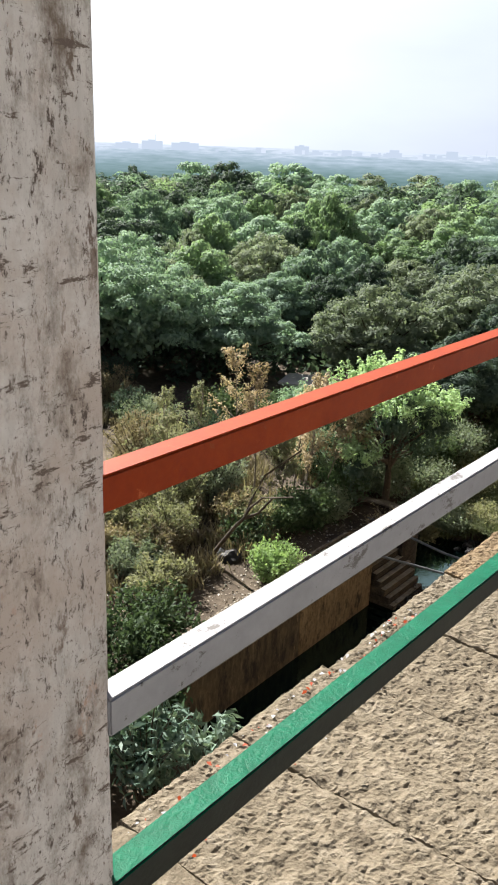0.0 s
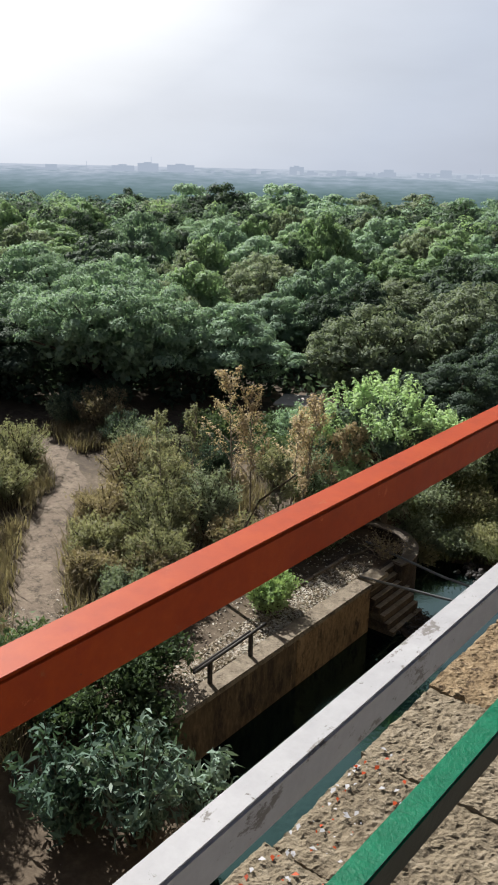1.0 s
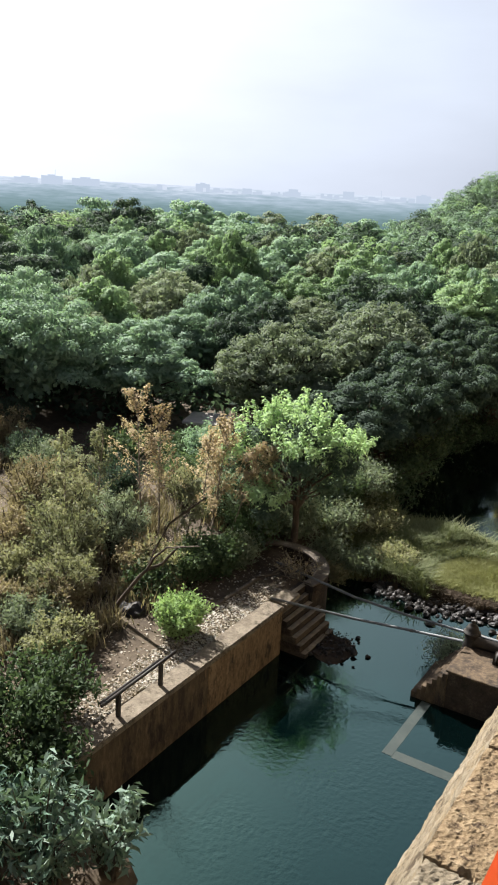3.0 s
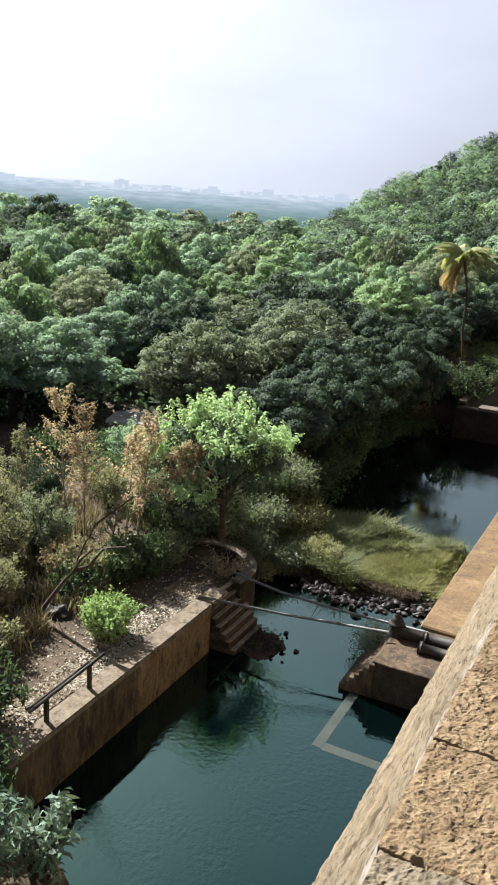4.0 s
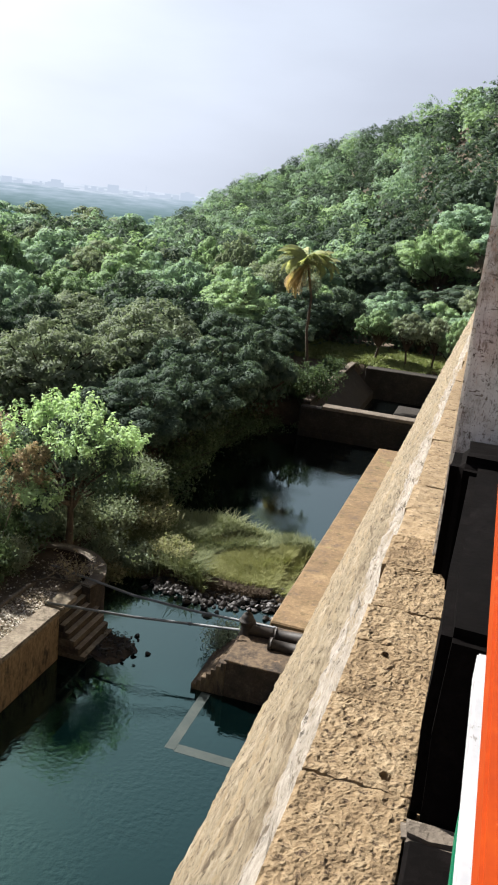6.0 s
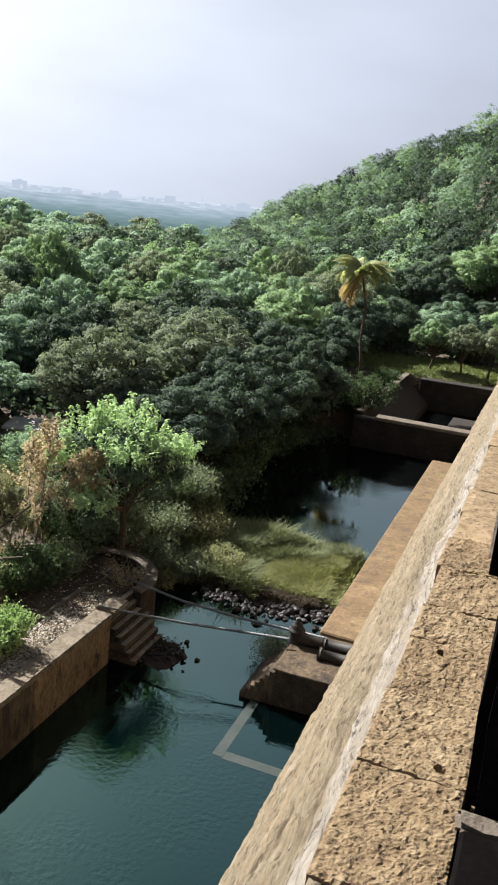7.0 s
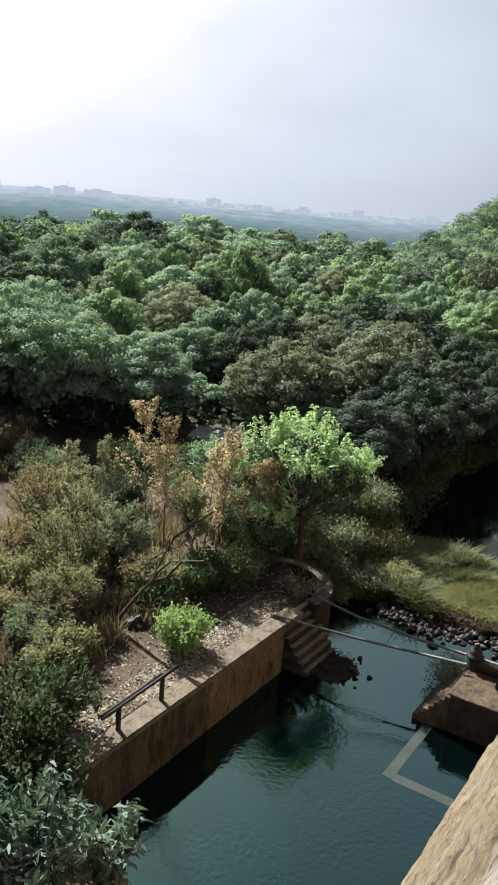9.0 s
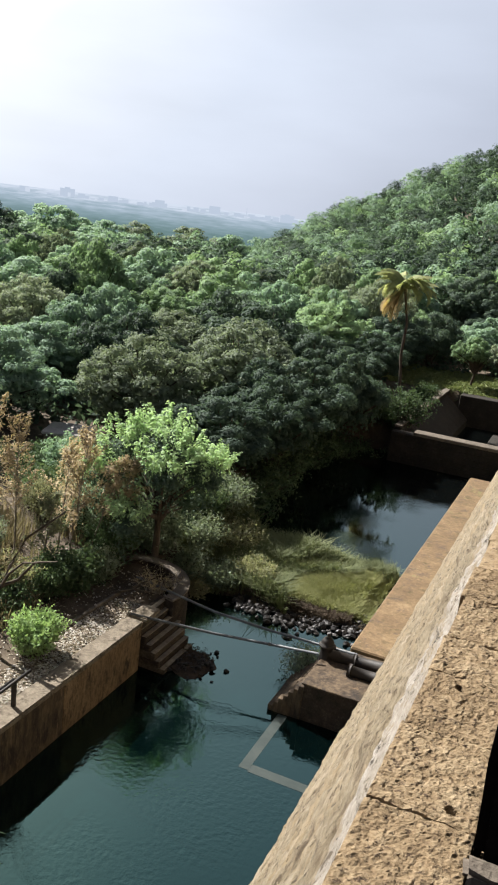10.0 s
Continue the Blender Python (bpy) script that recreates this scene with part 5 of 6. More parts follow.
def path_mesh():
    V, Fq = [], []
    k = 0
    for (ax, ay), (bx, by) in zip(PATHLINE, PATHLINE[1:]):
        n = max(3, int(math.hypot(bx - ax, by - ay) / 0.3))
        for i in range(n + (bx == PATHLINE[-1][0])):
            x, y = ax + (bx - ax) * i / n, ay + (by - ay) * i / n
            nx, ny = by - ay, -(bx - ax)
            ln = math.hypot(nx, ny)
            w = 0.45 + 0.3 * noise.noise(Vector((x, y, 0)))
            for s in (-1, -0.5, 0, 0.5, 1):
                px, py = x + nx / ln * w * s, y + ny / ln * w * s
                V.append((px, py, float(ground_z(px, py)) + 0.035 - 0.03 * abs(s)))
            k += 1
    for i in range(k - 1):
        for s in range(4):
            a = i * 5 + s
            Fq.append((a, a + 1, a + 6, a + 5))
    return np_mesh("path", np.array(V), np.array(Fq), M_SAND)


tagged(mesh_part("path", path_mesh(), None), "worn sandy footpath through the scrub", "footpath", kind="structure")


def bush(x, y, h, w, seed, leaf, label=SCRUB, stems=64, n=8500, size=0.085, fuzz=0.1):
    return shrub("scrub_bush", x, y, h, w, seed, leaf, label, stems, n, size, 0.38, fuzz)


bush(-13.5, 13.7, 1.5, 0.85, 101, L_DRY)
bush(-13.9, 14.2, 1.9, 1.0, 102, L_SCRUB)
bush(-13.6, 12.9, 1.2, 0.9, 103, L_OLIVE)
bush(-14.9, 15.4, 2.6, 1.2, 104, L_SCRUB)
bush(-16.3, 16.9, 2.7, 1.3, 105, L_SCRUB)
bush(-14.6, 17.2, 2.6, 0.9, 106, L_OLIVE)
bush(-18.2, 17.4, 2.6, 1.1, 107, L_DRY)
bush(-17.2, 15.4, 1.8, 1.0, 108, L_DRY)
bush(-15.9, 14.0, 1.5, 0.9, 109, L_SCRUB)
bush(-12.5, 12.6, 1.2, 0.9, 110, L_SCRUB)
bush(-14.9, 12.9, 1.2, 0.7, 111, L_DRY)
bush(-13.3, 16.6, 1.5, 0.8, 112, L_DRY)
OLIVEBUSH = "olive green scrub bush by the sandy path"
bush(-20.6, 12.6, 2.5, 1.5, 113, L_OLIVE, OLIVEBUSH, 60, 12000)
bush(-18.8, 10.6, 2.1, 1.3, 114, L_OLIVE, OLIVEBUSH, 50, 10000)
bush(-22.4, 14.6, 2.2, 1.4, 115, L_SCRUB, OLIVEBUSH, 50, 10000)
bush(-16.9, 9.6, 1.5, 1.2, 116, L_SCRUB)
SCRUBS = [bush(-24.5, 15.5, 1.9, 1.3, 117, L_SCRUB), bush(-24.0, 21.5, 2.2, 1.2, 118, L_DRY), bush(-21.0, 20.6, 1.8, 1.3, 119, L_OLIVE), bush(-17.5, 20.4, 2.1, 1.2, 120, L_DARK, "dark green scrub bush")]
scr = np.random.default_rng(99)
for i in range(40):
    x, y = scr.uniform(-31, -11.6), scr.uniform(4, 23)
    if in_woods(x, y) or off_path(x, y) < 1.15 or (x > -18.5 and 11.5 < y < 18) or (x > -13 and y > 8):
        continue
    s = scr.uniform(0.65, 1.15)
    copy_thing(SCRUBS[i % 4], pose(x, y, float(ground_z(x, y)), 0, 0, scr.uniform(0, 360)) @ Matrix.Scale(s, 4))


def sapling(x, y, height, lean, seed, twigs, leaf=L_TAN, label=DRY):
    """A thin leaning stem with side twigs; withered leaves hang in loose bunches along the twigs."""
    r = np.random.default_rng(seed)
    ob = thing("dry_sapling", x, y, float(ground_z(x, y)), label, "sapling")
    top = np.array([lean[0], lean[1], height])
    bow = np.array([-lean[1], lean[0], 0.0]) * 0.15 + [0, 0, 0.1 * height]

    def along(q):
        return top * q + bow * q * (1 - q) * np.array([1.0, 1.0, 0.4])

    tubes = [tube_arrays([along(q) - [0, 0, 0.2 if q == 0 else 0] for q in np.linspace(0, 1, 7)], np.linspace(0.035, 0.008, 7), 5)]
    A, D, ln = [], [], []
    for i in range(twigs):
        q = r.uniform(0.18, 1.0) ** 0.8
        a = r.uniform(0, 2 * np.pi)
        reach = (0.4 + 0.95 * (1 - q)) * r.uniform(0.6, 1.3) * height / 4
        foot = along(q)
        d = np.array([math.cos(a), math.sin(a), r.uniform(0.5, 1.6)])
        d /= np.linalg.norm(d)
        tip = foot + d * reach
        tubes.append(tube_arrays([foot, (foot + tip) / 2 + [0, 0, 0.05], tip], [0.014, 0.01, 0.005], 4))
        A.append(foot + d * reach * 0.35)
        D.append(d + [0, 0, 0.2])
        ln.append(reach * 0.85)
    tagged(mesh_part("branchwork", np_mesh("branchwork", *join_arrays(tubes), M_PALE), ob), kind="stuff")
    P, N = sprays(r, np.array(A), np.array(D), np.array(ln), 62, 0.085)
    mesh_part("foliage", np_mesh("foliage", *leaves(r, P, N, 0.085, 0.42), leaf), ob)


sapling(-15.0, 18.7, 4.4, (-0.5, 0.3), 120, 30)
sapling(-14.6, 19.0, 3.9, (-0.1, 0.1), 123, 26)
sapling(-13.1, 19.5, 3.9, (0.35, 0.2), 121, 34)
sapling(-12.8, 19.9, 3.2, (0.9, 0.2), 124, 24)
sapling(-13.8, 20.6, 3.4, (0.1, 0.3), 122, 26)
sapling(-13.7, 19.8, 3.4, (0.3, 0.0), 129, 28)
sapling(-12.3, 20.5, 3.3, (0.5, 0.1), 130, 28)
sapling(-13.4, 18.6, 2.4, (0.5, -0.2), 125, 22, L_SCRUB, "olive and tan sapling in the scrub")
sapling(-17.2, 17.6, 3.2, (-0.3, 0.3), 126, 24, L_SCRUB, "olive and tan sapling in the scrub")
sapling(-16.2, 17.9, 3.3, (0.2, 0.2), 127, 24, L_SCRUB, "olive and tan sapling in the scrub")
sapling(-15.6, 16.2, 2.9, (-0.2, 0.1), 128, 24, L_SCRUB, "olive and tan sapling in the scrub")

for i, (sx0, sy0, sh) in enumerate(((-12.4, 24.9, 1.5), (-13.3, 25.3, 1.6), (-12.0, 25.9, 1.3), (-13.8, 23.3, 1.4))):
    shrub("low_shrub", sx0, sy0, sh, 1.0, 240 + i, L_LOW, "low dark green shrub under the bright tree", 40, 4200, 0.11, 0.5)
shrub("green_bush", -10.8, 15.05, 1.15, 0.72, 130, L_BUSH, "small bright green round bush beside the path", 90, 6500, 0.085, 0.5, 0.1, category="bush")
LOW = "low dark green shrub on the bank"
for i, (sx0, sy0, sh, sw, sl) in enumerate(((-12.4, 17.5, 1.3, 0.8, L_LOW), (-12.9, 16.7, 1.4, 0.8, L_SCRUB), (-12.2, 20.4, 1.7, 0.9, L_LOW), (-12.9, 21.5, 2.2, 1.1, L_OLIVE), (-12.1, 22.7, 1.9, 1.0, L_OLIVE), (-11.9, 19.3, 1.1, 0.6, L_OLIVE), (-13.7, 21.7, 2.6, 1.2, L_MID), (-10.7, 22.6, 1.1, 0.8, L_SCRUB), (-9.9, 23.4, 0.8, 0.8, L_OLIVE), (-9.2, 24.3, 0.8, 0.9, L_SCRUB))):
    shrub("bank_bush", sx0, sy0, sh, sw, 260 + i, sl, "leafy bush on the bank behind the round wall", 50, 5200, 0.095, 0.45, 0.12, category="bush")
shrub("low_shrub", -12.2, 18.4, 1.3, 0.9, 140, L_LOW, LOW, 40, 4200, 0.11, 0.5)
shrub("low_shrub", -14.3, 22.0, 1.5, 1.0, 141, L_LOW, LOW, 40, 4200, 0.11, 0.5)
shrub("low_shrub", -12.6, 16.2, 0.9, 0.7, 142, L_LOW, LOW, 36, 3000, 0.1, 0.5)
shrub("low_shrub", -11.0, 10.6, 1.5, 1.3, 143, L_LOW, LOW,  50, 4200, 0.13, 0.45, 0.15)
shrub("low_shrub", -11.4, 9.0, 1.7, 1.4, 144, L_LOW, LOW,  50, 4200, 0.13, 0.45, 0.15)
shrub("low_shrub", -10.1, 9.6, 1.5, 1.1, 145, L_LOW, LOW,  50, 4200, 0.13, 0.45, 0.15)
shrub("low_shrub", -12.6, 9.4, 1.3, 1.2, 146, L_LOW, LOW,  50, 4200, 0.13, 0.45, 0.15)
shrub("low_shrub", -17.0, 23.5, 1.3, 1.4, 147, L_LOW, LOW, 50, 5500, 0.13, 0.5)
shrub("low_shrub", -19.4, 26.6, 0.7, 1.4, 148, L_LOW, LOW, 50, 5500, 0.14, 0.5)
shrub("low_shrub", -20.5, 24.0, 1.4, 1.3, 149, L_LOW, LOW, 50, 5000, 0.13, 0.5)
shrub("low_shrub", -16.4, 27.2, 1.2, 1.4, 150, L_LOW, LOW, 50, 5500, 0.14, 0.5)
shrub("bank_shrub", -11.7, 22.3, 0.8, 0.8, 154, L_OLIVE, "tangled dark shrub on the pond bank", 50, 4500, 0.1, 0.4)
shrub("bank_shrub", -10.9, 22.9, 0.9, 0.8, 155, L_OLIVE, "tangled grey-green shrub on the pond bank", 50, 4000, 0.1, 0.4)
shrub("bank_shrub", -12.4, 22.6, 0.7, 0.7, 156, L_OLIVE, "tangled dark shrub on the pond bank", 50, 4500, 0.1, 0.4)
shrub("bank_shrub", -11.2, 24.0, 1.0, 1.0, 151, L_OLIVE, "tangled grey-green shrub on the pond bank", 50, 4500, 0.1, 0.4)
shrub("bank_shrub", -10.6, 25.8, 1.0, 1.1, 152, L_SCRUB, "tangled grey-green shrub on the pond bank", 50, 4500, 0.1, 0.4)
shrub("bank_shrub", -11.6, 27.0, 1.5, 1.2, 153, L_OLIVE, "tangled grey-green shrub on the pond bank", 50, 4500, 0.12, 0.4)
for i, (sx0, sy0) in enumerate(((-12.6, 29.3), (-12.8, 31.4), (-12.9, 33.8), (-12.9, 36.4), (-12.8, 39.0), (-12.7, 41.6), (-11.6, 44.6), (-9.9, 45.6))):
    shrub("overhang_shrub", sx0 + 0.35, sy0, 2.3, 2.0, 160 + i, L_LOW, "dark shrub hanging over the far pond", 40, 4200, 0.15, 0.5, group="shrubs on the far bank")
shrub("ledge_bush", -4.9, 42.0, 1.1, 1.1, 170, L_LOW, "small dark bush at the end of the ledge", 30, 2500, 0.12, 0.4)
shrub("pipe_bush", -5.75, 20.0, 0.9, 0.5, 171, L_OLIVE, "weeds beside the pipe valve", 40, 2400, 0.1, 0.25, z=0.0)
for i, (sx0, sy0, sh) in enumerate(((-10.3, 49.8, 1.2), (-10.0, 52.4, 0.9), (-10.1, 55.0, 0.8), (-10.6, 46.6, 1.0))):
    shrub("tank_shrub", sx0, sy0, sh, 0.8, 280 + i, L_LOW, "small dark shrub beside the sunken tank", 36, 2600, 0.12, 0.45)
shrub("leafy_shrub", -17.3, 25.8, 1.9, 1.3, 290, L_MID, "leafy mid-green shrub before the shed", 50, 6500, 0.12, 0.5, 0.15)
shrub("leafy_shrub", -19.3, 27.6, 0.8, 1.2, 291, L_MID, "leafy mid-green shrub before the shed", 50, 5000, 0.12, 0.5, 0.13)
BROAD = "broad-leaved plant with pale shiny leaves"
shrub("broad_leaf_plant", -8.5, 8.3, 2.6, 1.0, 180, L_BROAD, BROAD, 30, 1500, 0.25, 0.26, 0.12, upright=0.7)
shrub("broad_leaf_plant", -9.6, 7.6, 2.5, 1.1, 181, L_BROAD, BROAD, 30, 1500, 0.25, 0.26, 0.12, upright=0.7)
shrub("broad_leaf_plant", -7.9, 9.2, 1.7, 0.7, 182, L_BROAD, BROAD, 22, 900, 0.24, 0.26, 0.12, upright=0.7)


def dead_branch(x, y, z, arms, label):
    ob = thing("dead_branch", x, y, z, label, "branch")
    for path, r0 in arms:
        rr = np.linspace(r0, r0 * 0.3, len(path))
        mesh_part("limb", np_mesh("limb", *tube_arrays(path, rr, 6), M_BARK), ob)


dead_branch(-12.35, 14.72, 2.05, [
    ([(-0.5, 0.1, -0.85), (-0.2, 0, -0.4), (0, 0, -0.09), (0.53, 0, 0.64), (0.75, 0, 0.88), (0.92, 0.05, 1.41), (1.3, 0.1, 2.17), (2.23, 0.2, 3.01)], 0.07),
    ([(0.75, 0, 0.88), (1.16, 0.05, 1.13), (1.56, 0.1, 1.65), (2.16, 0.1, 1.84)], 0.05),
    ([(0.75, 0, 0.88), (0.98, -0.05, 1.26), (1.4, -0.1, 1.67), (1.77, -0.1, 1.77)], 0.042)], "bare pale bent branches above the scrub")
dead_branch(-10.9, 18.6, 1.45, [
    ([(0, 0, 0), (0.5, 0.15, 0.2), (1.0, 0.2, 0.22), (1.5, 0.5, 0.05)], 0.03),
    ([(0.3, 0.1, 0.1), (0.6, 0.5, 0.3), (0.8, 0.9, 0.35)], 0.02)], "fallen bare branch on the stair head")


# ---- reeds and rocks on the spit ----
def reed_points(r, n, where):
    out = []
    while len(out) < n:
        x, y = r.uniform(-11.4, -5.1), r.uniform(22.9, 28.6)
        if y < 23.1 + 0.25 * math.sin(x * 2.0) or y > 28.5 - 0.12 * (x + 8):
            continue
        if where(x, y):
            out.append((x, y))
    return np.array(out)


def reed_bed(seed, n, tall, where):
    r = np.random.default_rng(seed)
    Q = reed_points(r, n, where)
    Z = np.maximum(ground_z(Q[:, 0], Q[:, 1]), -0.05)
    h = tall * r.uniform(0.6, 1.1, n) * (0.75 + 0.25 * np.sin(Q[:, 0] * 1.7) * np.sin(Q[:, 1] * 1.3))
    a = 3.0 * np.sin(Q[:, 0] * 0.9 + 1.3 * np.sin(Q[:, 1] * 1.1)) + 2.0 * np.cos(Q[:, 1] * 0.7) + r.normal(size=n) * 1.2
    lean = r.uniform(0.2, 1.5, n) * h
    w = 0.012 + 0.01 * r.uniform(size=n)
    B = np.stack([Q[:, 0], Q[:, 1], Z], 1)
    side = np.stack([-np.sin(a), np.cos(a), 0 * a], 1) * w[:, None]
    M = B + np.stack([np.cos(a) * lean * 0.35, np.sin(a) * lean * 0.35, h * 0.65], 1)
    T = B + np.stack([np.cos(a) * lean, np.sin(a) * lean, h], 1)
    V = np.stack([B - side, B + side, M + side * 0.8, M - side * 0.8, T + side * 0.15, T - side * 0.15], 1).reshape(-1, 3)
    k = np.arange(n)[:, None] * 6
    F = np.concatenate([k + [0, 1, 2, 3], k + [3, 2, 4, 5]])
    return V, F


tagged(mesh_part("reeds", np_mesh("reeds", *reed_bed(61, 21000, 0.42, lambda x, y: y > 23.7 and x + 2.2 * noise.noise(Vector((x * 0.7, y * 0.7, 0))) > -8.3), L_REED), None), "yellow-green reeds and grass on the spit", "reeds", kind="stuff")
tagged(mesh_part("marsh_grass", np_mesh("marsh_grass", *reed_bed(62, 17000, 0.7, lambda x, y: x + 2.2 * noise.noise(Vector((x * 0.7, y * 0.7, 0))) < -7.6 or y > 27.2), L_REEDDARK), None), "dark grey-green marsh grass on the spit", "marsh grass", kind="stuff")

tagged(mesh_part("dead_reeds", np_mesh("dead_reeds", *reed_bed(64, 9000, 0.26, lambda x, y: x > -9.6 and y < 24.1 + 0.4 * noise.noise(Vector((x * 1.2, 0, 5)))), L_WRACK), None), "dark brown dead reeds among the rocks", "reeds", kind="stuff")


def clearing_grass():
    r = np.random.default_rng(63)
    n = 9000
    X, Y = r.uniform(-14, -1.5, n), r.uniform(57.8, 67, n)
    B = np.stack([X, Y, ground_z(X, Y) + 0.1], 1)
    N = r.normal(size=(n, 3))
    N[:, 2] = np.abs(N[:, 2]) * 0.4
    return leaves(r, B, N, 0.34, 0.3)


tagged(mesh_part("grass", np_mesh("grass", *clearing_grass(), L_GRASS), None), "pale green grass in the clearing", "grass", kind="stuff")


def rock_mesh(seed, size):
    r = np.random.default_rng(seed)
    bm = bmesh.new()
    bmesh.ops.create_icosphere(bm, subdivisions=2, radius=size)
    sq = r.uniform(0.5, 1.2, 3)
    for v in bm.verts:
        v.co = Vector((v.co.x * sq[0], v.co.y * sq[1], v.co.z * sq[2] * 0.75)) * (1 + 0.42 * noise.noise(v.co * (1.7 / size) + Vector((seed, 0, 0))) + 0.15 * noise.noise(v.co * (4.0 / size)))
    me = bpy.data.meshes.new("rock")
    bm.to_mesh(me)
    bm.free()
    me.materials.append(M_ROCK)
    return me


ROCKS = [rock_mesh(200 + k, 0.16) for k in range(6)]
rock_rng = np.random.default_rng(77)
for i in range(290):
    t = rock_rng.uniform()
    x = -9.2 + 4.2 * t
    y = 22.75 + 0.25 * math.sin(x * 2) + rock_rng.normal() * 0.36 + 0.2 * t + 0.15
    s = rock_rng.uniform(0.25, 0.85)
    rk = mesh_part("rock", ROCKS[int(rock_rng.integers(6))], None)
    rk.matrix_basis = pose(x, y, 0.02 + 0.1 * max(0, y - 22.6), rock_rng.uniform(-30, 30), rock_rng.uniform(-30, 30), rock_rng.uniform(0, 360)) @ Matrix.Scale(s, 4)
    tagged(rk, "dark wet rock at the water's edge", "rock", "rocks on the spit")
heap = lump(0.62, 0.2, 5.0)
bmesh.ops.scale(heap, vec=(0.95, 1.1, 1), verts=heap.verts)
mud = part("mud_mound", heap, M_DARKSTONE, None)
mud.location = (-8.45, 18.75, 0.0)
tagged(mud, "low mound of dark mud by the foot of the steps", "mound")
for i in range(70):
    qx, qy = rock_rng.normal() * 0.3, rock_rng.normal() * 0.36
    rk = mesh_part("rock", ROCKS[int(rock_rng.integers(6))], None)
    rk.matrix_basis = pose(-8.4 + qx, 18.75 + qy, 0.02 + max(0.0, 0.13 - 0.25 * (qx * qx + qy * qy)), rock_rng.uniform(-30, 30), 0, rock_rng.uniform(0, 360)) @ Matrix.Scale(rock_rng.uniform(0.15, 0.55), 4)
    tagged(rk, "dark wet rock at the foot of the steps", "rock", "rocks by the steps")


# ---- dry grass in the scrub ----
def dry_grass(seed, n):
    r = np.random.default_rng(seed)
    out = []
    while len(out) < n:
        cx0, cy0 = r.uniform(-26, -11.3), r.uniform(7.5, 21.5)
        if (cx0 > -13.6 and cy0 > 16.8) or off_path(cx0, cy0) < 0.75 or (cx0 > -12.0 and cy0 > 9.6) or noise.noise(Vector((cx0 * 0.6, cy0 * 0.6, 3))) < -0.12:
            continue
        for _ in range(14):
            out.append((cx0 + r.normal() * 0.14, cy0 + r.normal() * 0.14))
    Q = np.array(out[:n])
    h = 0.5 * r.uniform(0.4, 1.3, n)
    a = r.uniform(0, 2 * np.pi, n)
    lean = r.uniform(0.1, 0.9, n) * h
    side = np.stack([-np.sin(a), np.cos(a), 0 * a], 1) * (0.008 + 0.008 * r.uniform(size=n))[:, None]
    B = np.stack([Q[:, 0], Q[:, 1], ground_z(Q[:, 0], Q[:, 1])], 1)
    M = B + np.stack([np.cos(a) * lean * 0.35, np.sin(a) * lean * 0.35, h * 0.6], 1)
    T = B + np.stack([np.cos(a) * lean, np.sin(a) * lean, h], 1)
    V = np.stack([B - side, B + side, M + side, M - side, T + side * 0.3, T - side * 0.3], 1).reshape(-1, 3)
    k = np.arange(n)[:, None] * 6
    return V, np.concatenate([k + [0, 1, 2, 3], k + [3, 2, 4, 5]])


tagged(mesh_part("dry_grass", np_mesh("dry_grass", *dry_grass(71, 30000), L_DRY), None), "tall olive and straw-coloured grass between the bushes", "grass", kind="stuff")

shrub("brush_pile", -8.55, 19.0, 0.22, 0.5, 190, L_WRACK, "tangle of dark twigs and weeds at the foot of the steps", 60, 900, 0.07, 0.35, 0.12, z=-0.03, category="brush")
shrub("brush_pile", -10.2, 19.6, 0.7, 0.8, 191, L_DRY, "tangle of bare twigs over the round wall", 40, 500, 0.07, 0.35, 0.12, z=1.35, bark=M_PALE, category="brush")

# ---- litter on the bank ----
def litter():
    r = np.random.default_rng(31)
    n = 13500
    X = r.uniform(-15.5, -10.0, n)
    Y = r.uniform(9.5, 20.5, n)
    X[:8500] = -10.03 - 0.85 * r.uniform(size=8500) ** 1.4
    Y[:4200] = r.uniform(10.6, 13.6, 4200)
    Y[4200:8500] = r.uniform(13.4, 18.6, 4300)
    Z = ground_z(X, Y) + 0.015
    P = np.stack([X, Y, Z], 1)
    N = r.normal(size=(n, 3)) * 0.35
    N[:, 2] = 1
    return leaves(r, P, N, 0.055, 0.7, 0.8)


tagged(mesh_part("leaf_litter", np_mesh("leaf_litter", *litter(), L_LITTER), None), "pale fallen leaves and scraps on the earth", "leaf litter", kind="stuff")


# ---- flecks of paint on the coping ----
def paint_flecks(seed, n):
    r = np.random.default_rng(seed)
    X = -0.41 + 0.12 * r.uniform(size=n) ** 1.5
    Y = r.uniform(0.25, 1.25, n)
    P = np.stack([X, Y, np.full(n, TOP + 0.006)], 1)
    N = r.normal(size=(n, 3)) * 0.12
    N[:, 2] = 1
    return leaves(r, P, N, 0.009, 0.6, 0.7)


for fl_seed, fl_n, fl_mat, fl_col in ((91, 70, M_ORANGE, "orange"), (92, 110, M_WHITE, "white")):
    tagged(mesh_part("paint_flecks", np_mesh("paint_flecks", *paint_flecks(fl_seed, fl_n), fl_mat), None), fl_col + " paint flecks dropped on the coping stones", "paint flecks", kind="stuff")

# ---- palm ----
palm = thing("palm_tree", -11.2, 51.8, 1.4, "tall palm with yellowing fronds at the far pond", "palm tree")
pr = np.random.default_rng(90)
tv, tf = tube_arrays([(0, 0, -0.2), (-0.1, 0, 1.4), (-0.35, 0.1, 3.0), (-0.3, 0.1, 5.0), (-0.75, 0, 7.15)], [0.12, 0.095, 0.085, 0.08, 0.075], 8)
mesh_part("trunk", np_mesh("trunk", tv, tf, M_BARK), palm)


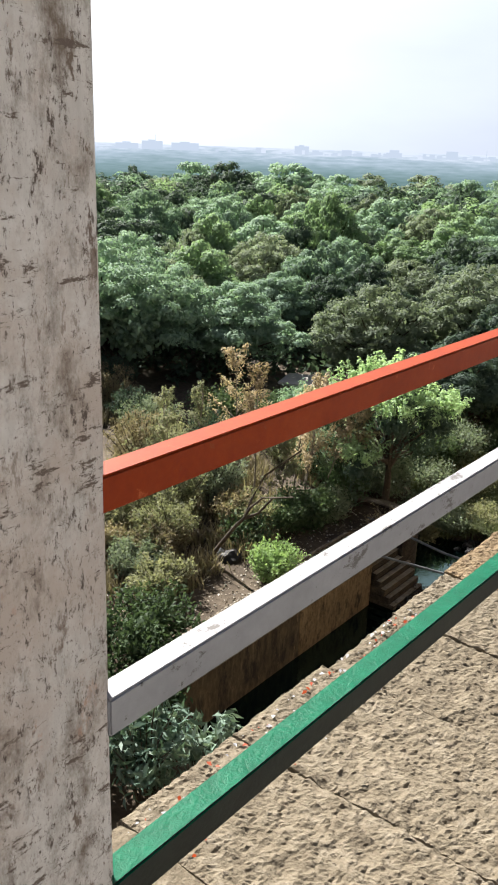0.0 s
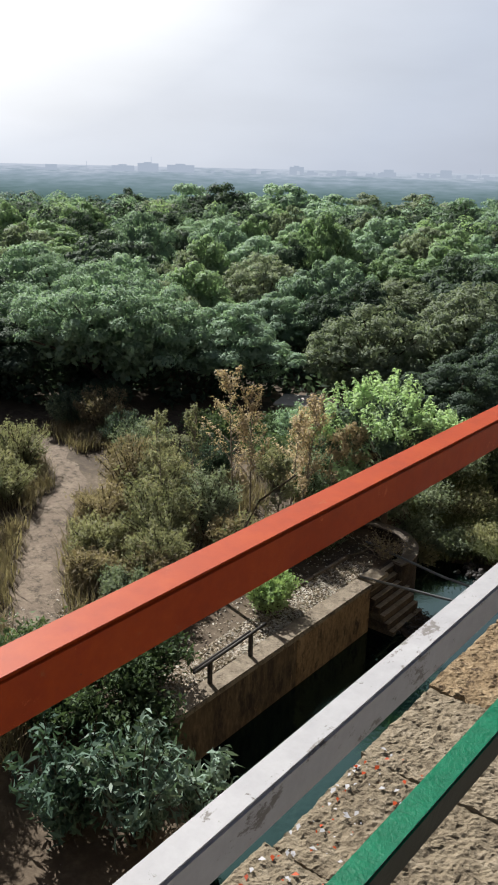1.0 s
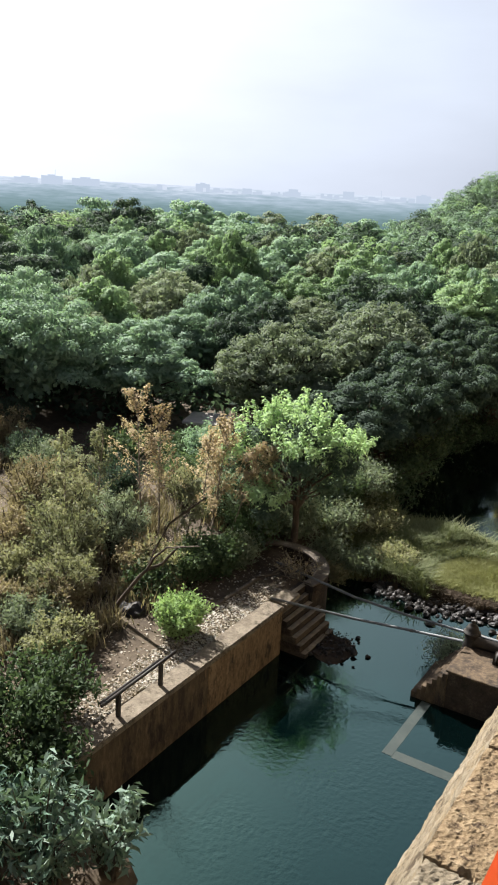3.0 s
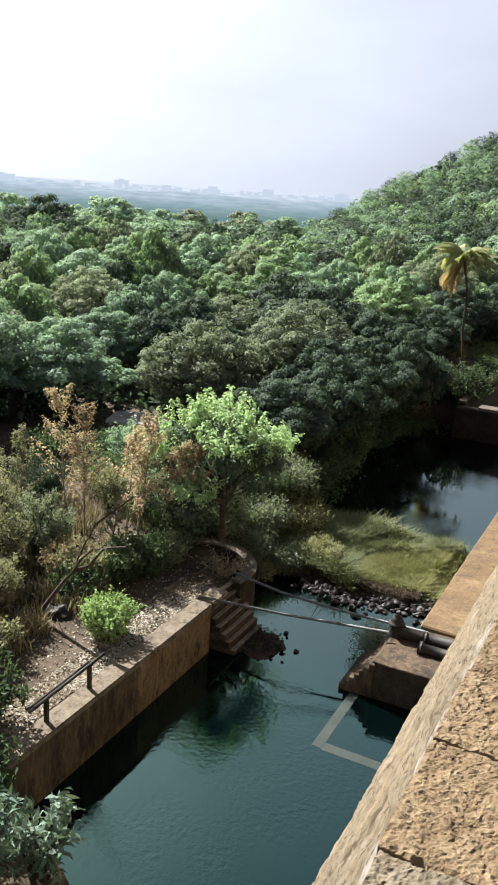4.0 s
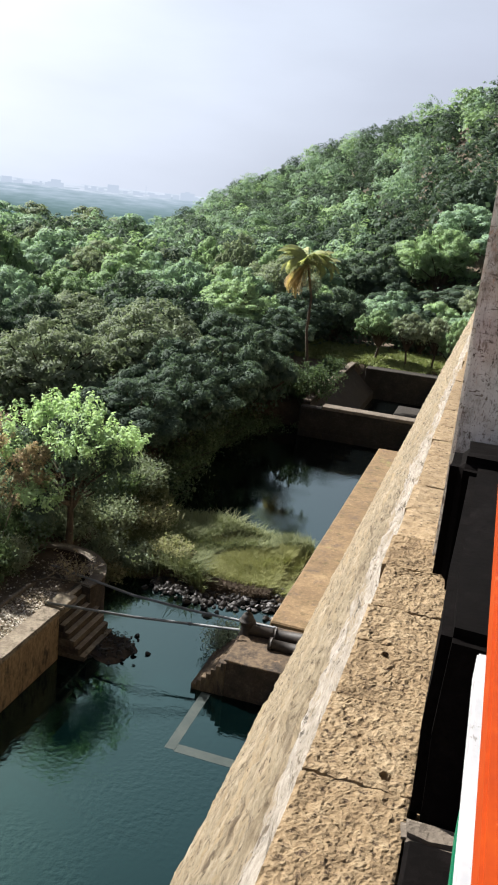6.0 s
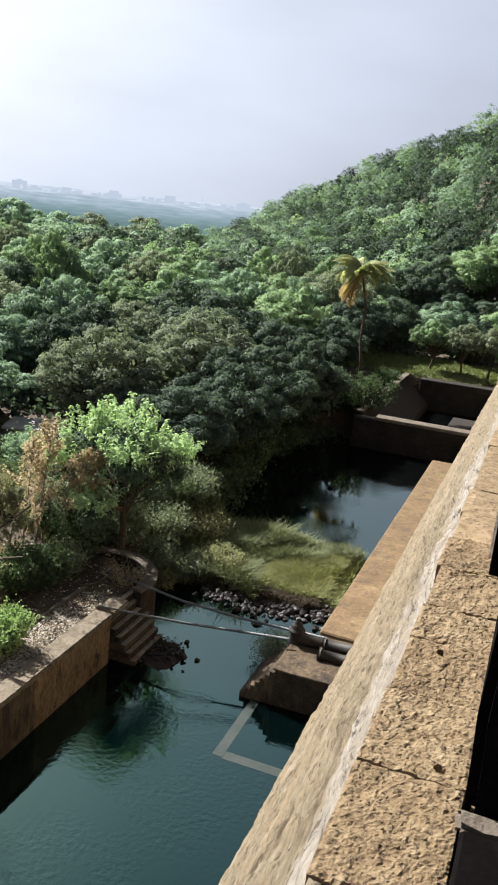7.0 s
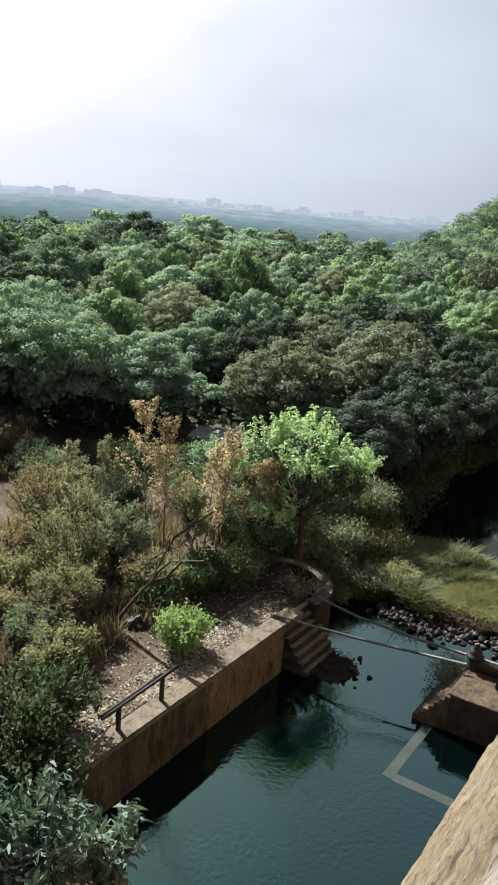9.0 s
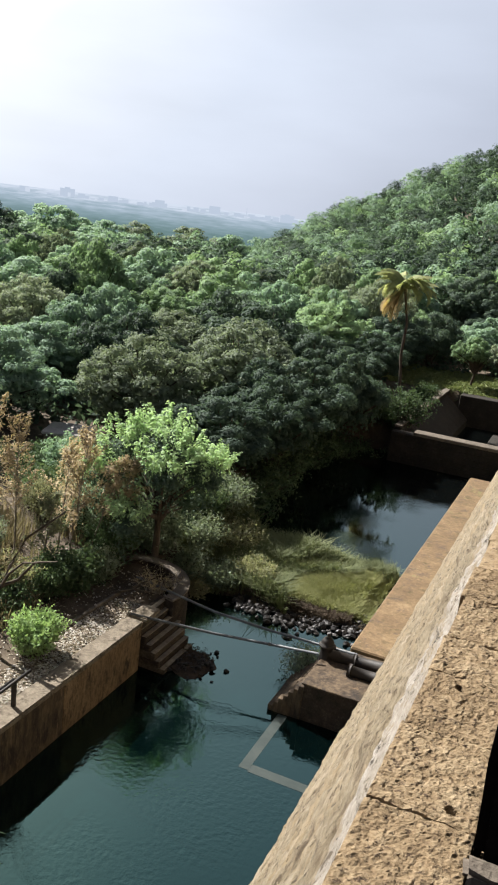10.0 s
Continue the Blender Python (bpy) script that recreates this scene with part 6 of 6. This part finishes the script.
def frond(a, pitch, length, droop, mat):
    Vs, Fs, b = [], [], 0
    n = 26
    q = np.linspace(0.05, 1, n)
    out = np.array([math.cos(a), math.sin(a)])
    ang = pitch - droop * q
    step = length / n
    rr = np.cumsum(np.cos(ang)) * step
    zz = np.cumsum(np.sin(ang)) * step
    for i in range(n):
        c = np.array([out[0] * rr[i], out[1] * rr[i], zz[i]])
        ll = 0.62 * math.sin(math.pi * min(1, 0.15 + 0.8 * q[i])) * length / 2.2
        for sgn in (-1, 1):
            sd = np.array([-out[1] * sgn * 0.75 + out[0] * 0.5, out[0] * sgn * 0.75 + out[1] * 0.5, -0.45])
            tip = c + sd * ll
            wv = np.array([out[0], out[1], 0.2]) * 0.06
            Vs += [c - wv, c + wv, tip + wv * 0.2, tip - wv * 0.2]
            Fs.append((b, b + 1, b + 2, b + 3))
            b += 4
    return mesh_part("frond", np_mesh("frond", np.array(Vs), np.array(Fs), mat), palm)


for i in range(60):
    low = i >= 51
    fr = frond(pr.uniform(2.0, 5.2) if low else pr.uniform(0, 6.28), pr.uniform(-1.0, -0.5) if low else pr.uniform(0.5, 1.55), pr.uniform(1.7, 2.3), pr.uniform(1.3, 2.5) if not low else 0.7, L_PALMDRY if low else L_PALM)
    fr.location = (-0.75, 0, 7.15)


# ---- far town ----
town_rng = np.random.default_rng(44)


def building(az, d, w, top, mat=M_FARTOWN):
    """A block of the far town: its direction, distance, width and the height of its roof."""
    a = radians(az)
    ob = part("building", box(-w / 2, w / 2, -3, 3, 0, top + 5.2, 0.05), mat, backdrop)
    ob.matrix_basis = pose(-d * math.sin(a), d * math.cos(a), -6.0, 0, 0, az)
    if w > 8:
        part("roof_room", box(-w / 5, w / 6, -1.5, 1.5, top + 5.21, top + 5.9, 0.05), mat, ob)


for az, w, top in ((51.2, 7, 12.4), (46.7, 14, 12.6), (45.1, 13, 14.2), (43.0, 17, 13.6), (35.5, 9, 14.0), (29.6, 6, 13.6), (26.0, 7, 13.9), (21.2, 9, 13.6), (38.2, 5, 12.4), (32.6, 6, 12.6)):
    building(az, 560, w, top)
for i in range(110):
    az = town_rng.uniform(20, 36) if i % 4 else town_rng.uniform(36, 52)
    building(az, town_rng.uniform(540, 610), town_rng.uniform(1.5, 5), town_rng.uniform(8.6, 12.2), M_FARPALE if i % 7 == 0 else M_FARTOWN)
for az, top in ((18.9, 16.5), (44.9, 17.2), (23.9, 14.5), (49.0, 13.6)):
    a = radians(az)
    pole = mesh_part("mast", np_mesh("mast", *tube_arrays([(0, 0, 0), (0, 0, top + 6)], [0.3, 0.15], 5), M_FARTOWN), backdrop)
    pole.matrix_basis = pose(-560 * math.sin(a), 560 * math.cos(a), -6.0)
